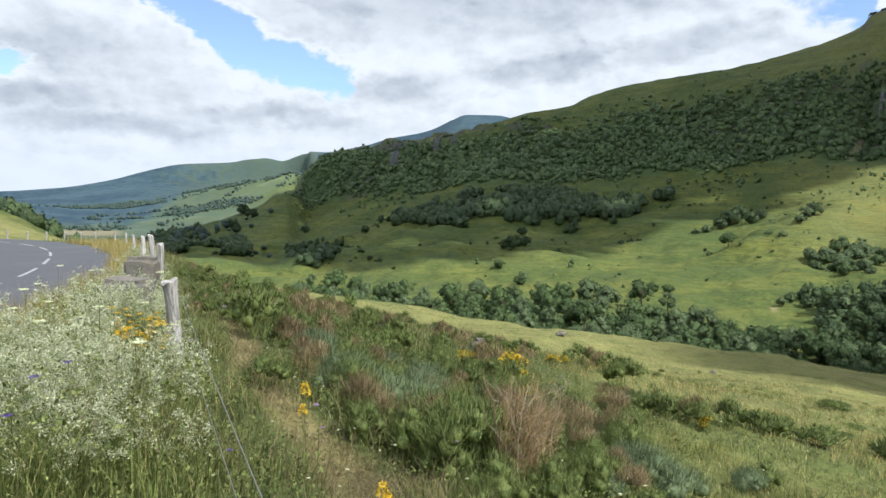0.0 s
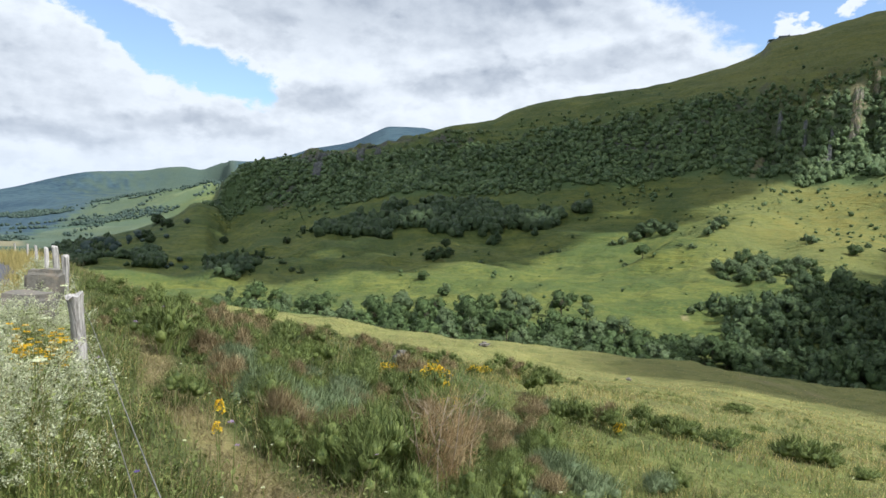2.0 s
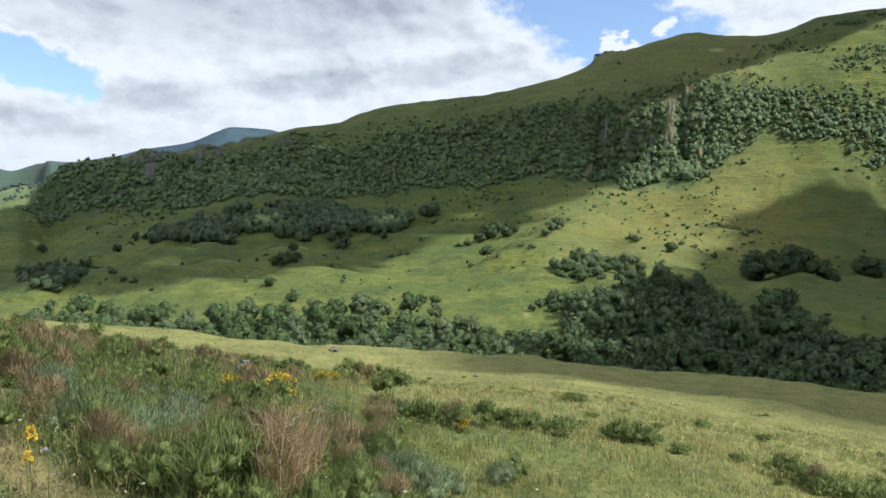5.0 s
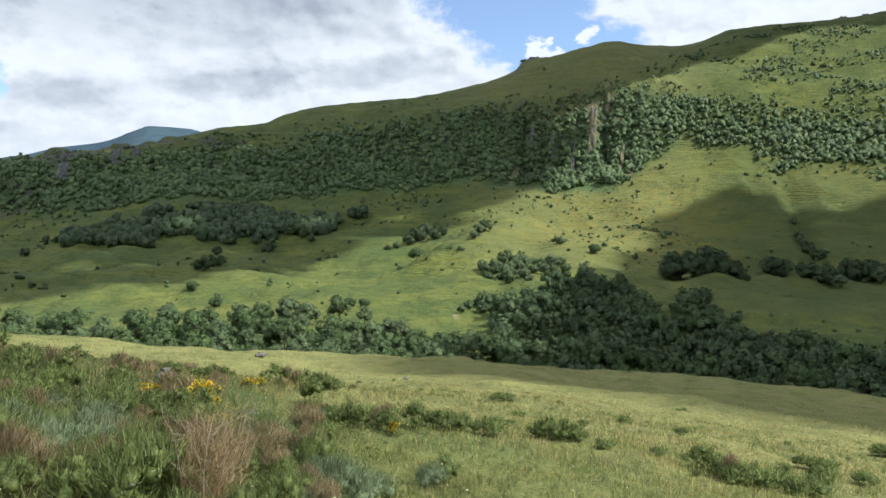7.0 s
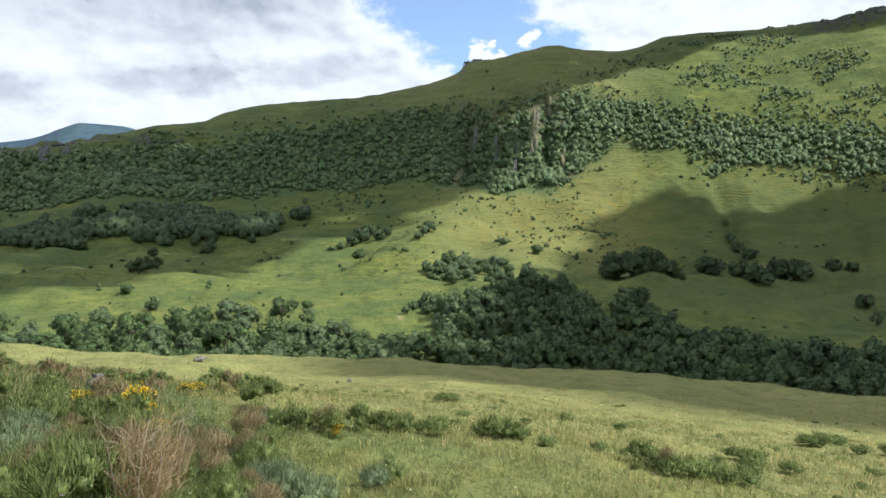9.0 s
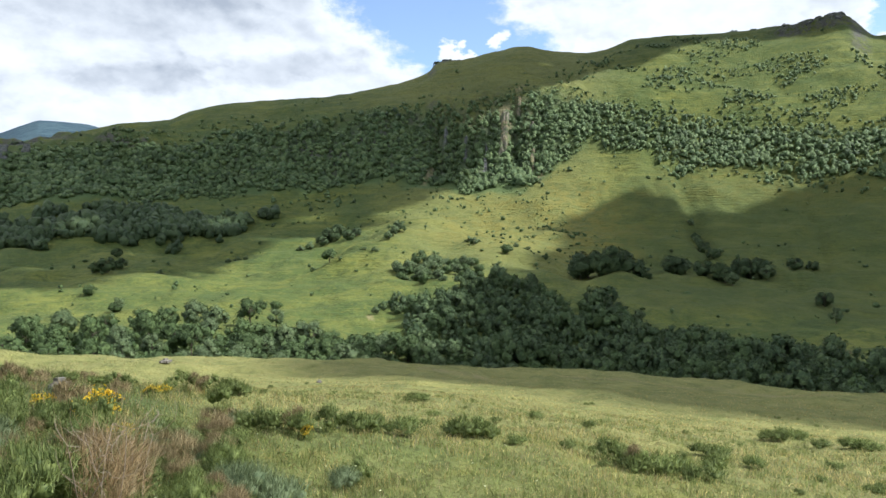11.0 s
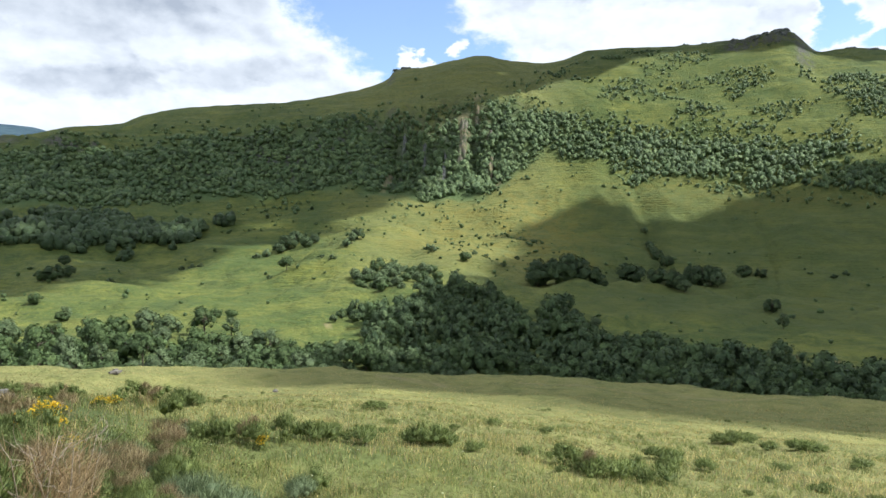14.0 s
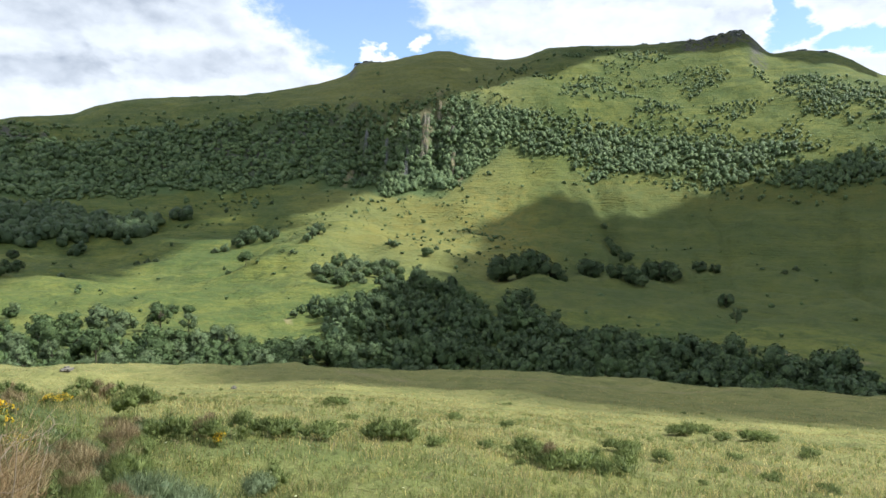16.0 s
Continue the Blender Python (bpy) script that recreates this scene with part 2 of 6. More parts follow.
def rough(x, y, size, octaves=3, seed=0):
    total, amp = np.zeros_like(x), 1.0
    for o in range(octaves):
        c, s = math.cos(0.6 * o + seed), math.sin(0.6 * o + seed)
        total += amp * lattice((x * c - y * s) / size, (x * s + y * c) / size, seed + o)
        size, amp = size / 2.03, amp * 0.5
    return total


EYE_HEIGHT = 1.65
ROAD_BEARING = -26.0


ROAD = [(-3.0, -30), (-3.6, -14), (-4.6, -6), (-6.1, 0), (-8.0, 8), (-10.2, 15.7), (-13.2, 22.5), (-17.8, 30), (-24, 36.3), (-32, 40.5), (-42, 42.5), (-60, 42)]


def near_ground(x, y):
    """The verge is level; beyond the fence the ground falls away from the road."""
    a = radians(ROAD_BEARING)
    u = x * math.cos(a) - y * math.sin(a)
    fall = np.where(u > -0.4, 0.24 * (np.sqrt((u + 0.4) ** 2 + 1.2) - 1.1), 0.0)
    return -EYE_HEIGHT - np.maximum(fall, 0)


def road_gap(x, y):
    """Distance on the plan from the road's middle line."""
    best = np.full(x.shape, 1e9)
    for (ax, ay), (bx, by) in zip(ROAD[:-1], ROAD[1:]):
        dx, dy = bx - ax, by - ay
        t = np.clip(((x - ax) * dx + (y - ay) * dy) / (dx * dx + dy * dy), 0, 1)
        best = np.minimum(best, np.hypot(x - ax - t * dx, y - ay - t * dy))
    return best


AZ = np.concatenate([np.arange(-180, -42, 3.0), np.arange(-42, 82, 0.3), np.arange(82, 180, 3.0)])
RAD = np.concatenate([np.geomspace(0.25, 30, 90, endpoint=False), np.geomspace(30, 240, 80, endpoint=False), np.arange(240, 1160, 5.5), np.geomspace(1165, 4900, 80)])
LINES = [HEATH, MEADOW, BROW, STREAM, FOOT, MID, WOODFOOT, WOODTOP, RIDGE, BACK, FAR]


def crag_zone(a, r):
    """1 among the crags below the shoulder of the mountain."""
    return step(672, 715, r) * (1 - step(795, 850, r)) * step(29.5, 32.5, a) * (1 - step(42, 45, a))


# clefts in the crags: bearing and distance at the foot and at the head, half width, depth
GULLIES = [(32.0, 673, 32.2, 775, 6, 11), (33.5, 682, 33.8, 755, 5, 4), (34.8, 675, 35.2, 765, 5, 6), (36.0, 670, 36.5, 765, 5, 6), (38.7, 685, 38.75, 775, 6, 15), (40.1, 668, 40.7, 722, 5, 8), (54.3, 560, 51.9, 720, 5, 1.5), (57.3, 640, 56.2, 760, 5, 1.2), (27.4, 690, 28.0, 780, 6, 4), (23.0, 700, 23.4, 780, 6, 4)]


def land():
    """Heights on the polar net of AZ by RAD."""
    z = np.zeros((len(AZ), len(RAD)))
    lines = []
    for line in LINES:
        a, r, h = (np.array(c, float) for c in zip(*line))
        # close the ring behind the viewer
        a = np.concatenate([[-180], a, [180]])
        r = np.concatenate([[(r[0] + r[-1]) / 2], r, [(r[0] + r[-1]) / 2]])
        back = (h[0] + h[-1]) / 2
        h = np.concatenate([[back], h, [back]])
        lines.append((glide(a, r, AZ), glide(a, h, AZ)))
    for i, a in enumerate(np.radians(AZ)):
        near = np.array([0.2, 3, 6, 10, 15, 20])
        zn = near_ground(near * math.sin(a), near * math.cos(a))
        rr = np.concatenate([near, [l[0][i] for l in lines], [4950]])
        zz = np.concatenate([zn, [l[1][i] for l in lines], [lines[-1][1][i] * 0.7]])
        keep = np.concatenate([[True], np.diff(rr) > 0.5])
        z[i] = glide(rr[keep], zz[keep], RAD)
    x, y = RAD[None] * np.sin(np.radians(AZ))[:, None], RAD[None] * np.cos(np.radians(AZ))[:, None]
    R = np.broadcast_to(RAD[None], z.shape)
    z = z + 0.05 * rough(x, y, 0.9, 3, 1) * step(0.5, 2, R) * (1 - step(40, 120, R))
    z += 0.16 * rough(x, y, 4.0, 3, 2) * step(3, 12, R) * (1 - step(200, 500, R))
    z += 0.8 * rough(x, y, 14.0, 3, 3) * step(30, 110, R) * (1 - step(1150, 1500, R))
    z += (2.4 + 2.2 * step(280, 340, R) * (1 - step(560, 640, R))) * rough(x, y, 42.0, 3, 4) * step(150, 320, R) * (1 - 0.6 * step(900, 1100, R)) * (1 - step(1150, 1600, R))
    z += 5.0 * rough(x, y, 130.0, 3, 5) * step(260, 520, R) * (1 - 0.8 * step(820, 1020, R))
    # ribs and gullies in the crags, and a rounded spur below them
    a = np.degrees(np.arctan2(x, y))
    crag = crag_zone(a, R)
    rib = lattice(a / 1.25 + 0.3 * lattice(a * 1.6, R / 45, 62), R / 420, 61)
    z += crag * (3.0 + 7.0 * (np.abs(rib) - 0.45)) + crag * 4 * rough(x, y, 16.0, 3, 63)
    for a0, r0, a1, r1, w, deep in GULLIES:
        t = (R - r0) / (r1 - r0)
        off = (a - a0 - (a1 - a0) * t - 0.12 * lattice(R / 14, a * 0, 69)) * R * math.pi / 180
        z -= deep * np.exp(-((off / w) ** 2)) * step(-0.12, 0.15, t) * (1 - step(0.85, 1.1, t))
        z += 0.2 * deep * np.exp(-(((off + 1.9 * w) / w) ** 2)) * step(-0.05, 0.25, t) * (1 - step(0.7, 1.0, t))
    peak = step(965, 990, R) * (1 - step(1030, 1048, R)) * step(57.5, 59.5, a) * (1 - step(62.8, 64, a))
    z += peak * 11 * (np.abs(rough(x, y, 15.0, 3, 66)) - 0.35)
    bluff = step(780, 840, R) * (1 - step(880, 960, R)) * step(-12, -9, a) * (1 - step(6, 14, a))
    z += bluff * 9 * np.abs(rough(x, y, 28.0, 3, 64))
    z += 9.0 * np.exp(-(((a - 30.5) / 5.5) ** 2) - ((R - 455) / 60) ** 2)
    z -= 8.0 * np.exp(-(((a - 53 + (R - 550) * 0.012) / 0.9) ** 2)) * step(450, 500, R) * (1 - step(640, 700, R))
    groove = np.exp(-((lattice(a / 1.9 + (R - 500) * 0.004 + 0.35 * lattice(R / 60, a, 68), a * 0 + 0.5, 67) / 0.13) ** 2))
    z -= 2.6 * groove * step(400, 460, R) * (1 - step(640, 760, R)) * (step(42, 50, a) + 0.5 * (1 - step(10, 20, a)) * step(-10, -4, a))
    gap = road_gap(x, y)
    bed = 1 - step(2.7, 5.0, gap)
    z = z * (1 - bed) + bed * (-EYE_HEIGHT - 0.03)
    return x, y, z


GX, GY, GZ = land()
LOGR = np.log(RAD)


def height(x, y):
    """Height of the ground at plan places, from the net."""
    x, y = np.atleast_1d(np.asarray(x, float)), np.atleast_1d(np.asarray(y, float))
    a = np.degrees(np.arctan2(x, y))
    i = np.clip(np.searchsorted(AZ, a) - 1, 0, len(AZ) - 2)
    r = np.log(np.maximum(np.hypot(x, y), 0.26))
    j = np.clip(np.searchsorted(LOGR, r) - 1, 0, len(RAD) - 2)
    u = np.clip((a - AZ[i]) / (AZ[i + 1] - AZ[i]), 0, 1)
    v = np.clip((r - LOGR[j]) / (LOGR[j + 1] - LOGR[j]), 0, 1)
    return (GZ[i, j] * (1 - u) + GZ[i + 1, j] * u) * (1 - v) + (GZ[i, j + 1] * (1 - u) + GZ[i + 1, j + 1] * u) * v


# where the mountain wood begins: bearing, distance
TREEFOOT = [(-13, 880), (-12, 872), (-10.4, 850), (-9.2, 812), (-7.8, 792), (-6, 770), (-4.2, 753), (-2.3, 724), (2.4, 702), (6.2, 700), (10, 697), (11.2, 712), (15, 700), (19.4, 688), (23.4, 686), (28, 674), (30.8, 655), (33.2, 657), (37, 644), (39.4, 640), (41.3, 665), (42.8, 685), (44.7, 710), (47, 690), (49.7, 675), (51.5, 653), (54.2, 669), (58.5, 665), (62.5, 648), (66.3, 645), (78, 635)]
# and where it thins out
TREETOP = [(-13, 1000), (-10.4, 985), (-9.1, 895), (-7.8, 888), (-6, 876), (-3.7, 848), (-0.4, 824), (3.3, 815), (7.6, 820), (10, 822), (15, 836), (19.4, 817), (24, 800), (28.6, 797), (33.3, 790), (38, 782), (40.4, 786), (43.7, 773), (46.5, 758), (49.7, 742), (53.3, 747), (57.6, 736), (61.7, 724), (66.3, 710), (78, 690)]


def line_at(line, a):
    b, r = list(zip(*line))[:2]
    return np.interp(a, b, r)


PATHWAY = [(-17.5, 13), (-16.6, 10.9), (-16.2, 8.5), (-14.4, 7.0), (-8.9, 5.1), (-4, 3.6)]


def trodden(x, y):
    """1 on the narrow trodden path, 0 away from it."""
    pts = [bearing(a, r) for a, r in PATHWAY]
    best = np.full(x.shape, 1e9)
    for p, q in zip(pts[:-1], pts[1:]):
        dx, dy = q.x - p.x, q.y - p.y
        t = np.clip(((x - p.x) * dx + (y - p.y) * dy) / (dx * dx + dy * dy), 0, 1)
        best = np.minimum(best, np.hypot(x - p.x - t * dx, y - p.y - t * dy))
    return 1 - step(0.08, 0.34, best)


# ---- materials ----
def surface(name, rough_value=0.8, spec=0.3):
    m = bpy.data.materials.new(name)
    m.use_nodes = True
    n = Nodes(m.node_tree)
    b = n.add("ShaderNodeBsdfPrincipled", ins={"Roughness": rough_value, "Specular IOR Level": spec})
    n.add("ShaderNodeOutputMaterial", ins={0: b.outputs[0]})
    return m, n, b


def bump(n, b, h, strength=0.5, distance=0.05):
    n.put(n.add("ShaderNodeBump", ins={"Height": h, "Strength": strength, "Distance": distance}).outputs[0], b.inputs["Normal"])


def ground_material():
    m, n, b = surface("turf", 0.9, 0.15)
    p = n.add("ShaderNodeNewGeometry").outputs["Position"]

    def cover(name):
        return n.add("ShaderNodeAttribute", attribute_name=name).outputs["Fac"]

    fine, mid, wide = n.noise(p, 6.0, 5, 0.7), n.noise(p, 0.35, 5, 0.6), n.noise(p, 0.022, 5, 0.6)
    c = n.mix(n.ramp(wide, 0.35, 0.65), (0.072, 0.108, 0.03), (0.155, 0.17, 0.04))
    c = n.mix(n.math("MULTIPLY", n.ramp(mid, 0.5, 0.75), 0.55), c, (0.165, 0.16, 0.045))
    c = n.mix(n.math("MULTIPLY", n.ramp(mid, 0.5, 0.3), 0.5), c, (0.06, 0.09, 0.024))
    # small terraces worn along the slope, tussocks and worn patches
    q = n.add("ShaderNodeMapping", ins={"Vector": p, "Scale": (0.085, 0.085, 0.8)}).outputs[0]
    c = n.mix(n.math("MULTIPLY", n.ramp(n.noise(q, 1.0, 6, 0.68), 0.46, 0.6), 0.55), c, (0.055, 0.08, 0.022))
    tus = n.noise(p, 0.13, 6, 0.72)
    c = n.mix(n.math("MULTIPLY", n.ramp(tus, 0.5, 0.62), 0.68), c, (0.05, 0.075, 0.022))
    c = n.mix(n.math("MULTIPLY", n.ramp(tus, 0.47, 0.36), 0.45), c, (0.165, 0.16, 0.042))
    c = n.mix(n.ramp(n.noise(p, 0.42, 3, 0.6), 0.57, 0.66, 0, 0.5), c, (0.045, 0.062, 0.024))
    c = n.mix(n.ramp(n.noise(p, 0.75, 4, 0.7), 0.55, 0.64, 0, 0.42), c, (0.05, 0.07, 0.024))
    c = n.mix(n.ramp(n.noise(p, 0.6, 4, 0.7), 0.46, 0.36, 0, 0.55), c, (0.2, 0.195, 0.04))
    c = n.mix(n.math("MULTIPLY", n.ramp(fine, 0.4, 0.7), 0.5), c, (0.045, 0.06, 0.016))
    # long sheep tracks and darker streaks that follow the contours
    lanes = n.add("ShaderNodeMapping", ins={"Vector": p, "Scale": (0.016, 0.016, 0.2)}).outputs[0]
    lane = n.noise(lanes, 1.0, 7, 0.62, 0.4)
    c = n.mix(n.ramp(lane, 0.52, 0.66, 0, 0.4), c, (0.046, 0.072, 0.026))
    c = n.mix(n.ramp(lane, 0.45, 0.34, 0, 0.4), c, (0.19, 0.19, 0.042))
    c = n.mix(n.math("MULTIPLY", cover("rust"), n.ramp(n.noise(p, 0.09, 7, 0.72), 0.4, 0.62, 0.0, 0.85)), c, (0.175, 0.145, 0.026))
    c = n.mix(n.math("MULTIPLY", cover("dry"), n.ramp(mid, 0.3, 0.6, 0.45, 1)), c, (0.25, 0.235, 0.085))
    # heath tone; on the right-hand pasture it stands in for deeper shade
    c = n.mix(n.math("MULTIPLY", cover("heath"), n.ramp(mid, 0.25, 0.6, 0.5, 0.95)), c, (0.075, 0.09, 0.03))
    c = n.mix(n.math("MULTIPLY", cover("wood"), 0.85), c, (0.075, 0.115, 0.045))
    crag = n.mix(n.noise(p, 0.5, 6, 0.7), (0.05, 0.053, 0.05), (0.15, 0.14, 0.12))
    c = n.mix(n.math("MULTIPLY", cover("rock"), n.ramp(n.noise(p, 0.12, 5, 0.7), 0.4, 0.55)), c, crag)
    c = n.mix(n.math("MULTIPLY", cover("earth"), n.ramp(n.noise(p, 0.4, 4, 0.7), 0.35, 0.6, 0.2, 0.85)), c, (0.3, 0.235, 0.14))
    plot = n.add("ShaderNodeTexVoronoi", ins={"Vector": p, "Scale": 0.0045, "Randomness": 0.9}).outputs["Color"]
    plots = n.mix(n.add("ShaderNodeSeparateColor", ins={0: plot}).outputs[0], (0.06, 0.10, 0.045), (0.15, 0.18, 0.08))
    c = n.mix(cover("field"), c, plots)
    c = n.mix(cover("straw"), c, (0.34, 0.27, 0.12))
    # far slopes: the haze of distance is painted into a bluish base colour
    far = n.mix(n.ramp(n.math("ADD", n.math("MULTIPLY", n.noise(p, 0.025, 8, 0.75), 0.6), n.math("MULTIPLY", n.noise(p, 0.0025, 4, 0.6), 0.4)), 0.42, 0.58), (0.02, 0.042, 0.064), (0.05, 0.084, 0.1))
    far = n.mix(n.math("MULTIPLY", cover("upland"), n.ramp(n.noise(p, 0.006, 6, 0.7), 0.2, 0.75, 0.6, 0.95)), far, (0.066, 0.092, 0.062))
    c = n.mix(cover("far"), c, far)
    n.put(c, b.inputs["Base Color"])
    coarse = n.add("ShaderNodeBump", ins={"Height": n.math("ADD", tus, n.noise(q, 1.0, 4, 0.6)), "Strength": 0.8, "Distance": 2.4})
    fine_relief = n.add("ShaderNodeBump", ins={"Height": n.math("ADD", n.noise(p, 9.0, 6, 0.75), n.math("MULTIPLY", mid, 2.0)), "Strength": 0.6, "Distance": 0.12, "Normal": coarse.outputs[0]})
    n.put(fine_relief.outputs[0], b.inputs["Normal"])
    return m


TURF = ground_material()


def leaf_material(name, dark, light, thin=0.2, varied=0.4, clump=0.0):
    m, n, b = surface(name, 0.55, 0.25)
    r = n.add("ShaderNodeNewGeometry").outputs["Random Per Island"]
    o = n.add("ShaderNodeObjectInfo").outputs["Random"]
    c = n.mix(r, dark, light)
    c = n.mix(n.math("MULTIPLY", o, varied), c, tuple(v * w for v, w in zip(dark, (0.75, 0.65, 0.8))))
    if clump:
        # leaf clusters: a bump, with shade between the clusters mottled into the colour
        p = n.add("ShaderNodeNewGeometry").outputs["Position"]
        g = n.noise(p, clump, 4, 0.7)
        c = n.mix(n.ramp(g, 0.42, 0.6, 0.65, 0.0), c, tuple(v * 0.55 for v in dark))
        bump(n, b, g, 1.0, 0.9 / clump)
    n.put(c, b.inputs["Base Color"])
    out = next(k for k in n.tree.nodes if k.type == "OUTPUT_MATERIAL")
    tr = n.add("ShaderNodeBsdfTranslucent", ins={0: c})
    n.put(n.add("ShaderNodeMixShader", ins={0: thin, 1: b.outputs[0], 2: tr.outputs[0]}).outputs[0], out.inputs[0])
    return m


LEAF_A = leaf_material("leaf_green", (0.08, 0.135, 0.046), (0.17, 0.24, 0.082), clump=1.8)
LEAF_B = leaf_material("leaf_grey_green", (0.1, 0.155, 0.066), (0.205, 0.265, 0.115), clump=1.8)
# deeper green; part of the cloud shade on copse and wood is in it
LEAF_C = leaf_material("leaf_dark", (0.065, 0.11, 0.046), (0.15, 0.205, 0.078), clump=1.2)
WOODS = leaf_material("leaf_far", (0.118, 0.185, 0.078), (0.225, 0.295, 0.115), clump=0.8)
# far valley woods: shade and haze put into a darker, bluer leaf colour
HAZED_LEAF = leaf_material("leaf_hazed", (0.035, 0.065, 0.05), (0.085, 0.125, 0.09))
BLADE = leaf_material("grass_blade", (0.11, 0.16, 0.04), (0.38, 0.42, 0.135), 0.45)
BLADE_PALE = leaf_material("grass_pale", (0.49, 0.42, 0.13), (0.8, 0.68, 0.3), 0.5)
STRAW = leaf_material("dry_stalk", (0.26, 0.21, 0.10), (0.52, 0.44, 0.25), 0.5)
BROOM = leaf_material("broom_green", (0.075, 0.115, 0.03), (0.28, 0.33, 0.1), 0.4)
BROOM_BLUE = leaf_material("broom_grey", (0.11, 0.16, 0.075), (0.28, 0.34, 0.17), 0.4)
TWIG = leaf_material("dead_twig", (0.24, 0.165, 0.075), (0.5, 0.37, 0.19), 0.4)
TWIG_PALE = leaf_material("bleached_twig", (0.32, 0.26, 0.18), (0.56, 0.48, 0.36), 0.3)
HEATHER = leaf_material("heather_brown", (0.13, 0.1, 0.046), (0.45, 0.36, 0.19), 0.4)
PETAL_WHITE = leaf_material("petal_white", (0.66, 0.69, 0.42), (0.86, 0.87, 0.64), 0.5, 0.0)
PETAL_YELLOW = leaf_material("petal_yellow", (0.62, 0.38, 0.02), (0.8, 0.6, 0.04), 0.5, 0.0)
PETAL_VIOLET = leaf_material("petal_violet", (0.10, 0.06, 0.3), (0.25, 0.16, 0.5), 0.5, 0.0)
PETAL_PINK = leaf_material("petal_pink", (0.35, 0.25, 0.42), (0.55, 0.42, 0.6), 0.5, 0.0)


def bark_material():
    m, n, b = surface("bark", 0.9, 0.2)
    p = n.add("ShaderNodeTexCoord").outputs["Object"]
    g = n.noise(p, 7.0, 6, 0.7)
    n.put(n.mix(g, (0.05, 0.04, 0.03), (0.16, 0.13, 0.10)), b.inputs["Base Color"])
    bump(n, b, g, 0.8, 0.05)
    return m


BARK = bark_material()


# ---- mesh helpers ----
def mesh_of(name, verts, faces, materials, index=None, smooth=False):
    me = bpy.data.meshes.new(name)
    me.from_pydata([tuple(v) for v in verts], [], faces)
    for mat in materials:
        me.materials.append(mat)
    if index is not None:
        me.polygons.foreach_set("material_index", np.asarray(index, np.int32))
    if smooth:
        me.polygons.foreach_set("use_smooth", np.ones(len(me.polygons), bool))
    me.update()
    return me


def raw_mesh(name, verts, faces, material, smooth=False):
    """Fast mesh from arrays; faces is an n x k array."""
    verts, faces = np.asarray(verts, np.float32), np.asarray(faces, np.int32)
    me = bpy.data.meshes.new(name)
    me.vertices.add(len(verts))
    me.vertices.foreach_set("co", verts.ravel())
    k = faces.shape[1]
    me.loops.add(faces.size)
    me.loops.foreach_set("vertex_index", faces.ravel())
    me.polygons.add(len(faces))
    me.polygons.foreach_set("loop_start", np.arange(0, faces.size, k, dtype=np.int32))
    me.polygons.foreach_set("loop_total", np.full(len(faces), k, np.int32))
    me.polygons.foreach_set("use_smooth", np.full(len(faces), smooth))
    me.materials.append(material)
    me.update(calc_edges=True)
    return me


def part_of(name, me, parent, label=""):
    ob = new(name, me)
    ob.parent = parent
    return tagged(ob, label)


# ---- ground ----
# bare streaks: bearing and distance at the foot and at the head, half width in degrees
# a farm track behind the wood and a worn furrow across the meadow: bearing, distance
TRACK = [(50.8, 247), (54, 249), (60.5, 255), (66.5, 246), (72.5, 242), (78, 240)]
FURROW = [(30, 101), (35, 102), (44.7, 93), (54, 98), (62.6, 96.5)]
SCREES = [(30.9, 662, 31.7, 702, 0.28), (37.4, 722, 37.9, 772, 0.5), (38.6, 785, 39.2, 812, 0.3), (26.6, 262, 26.2, 270, 0.45), (40.3, 650, 41.5, 690, 0.25)]


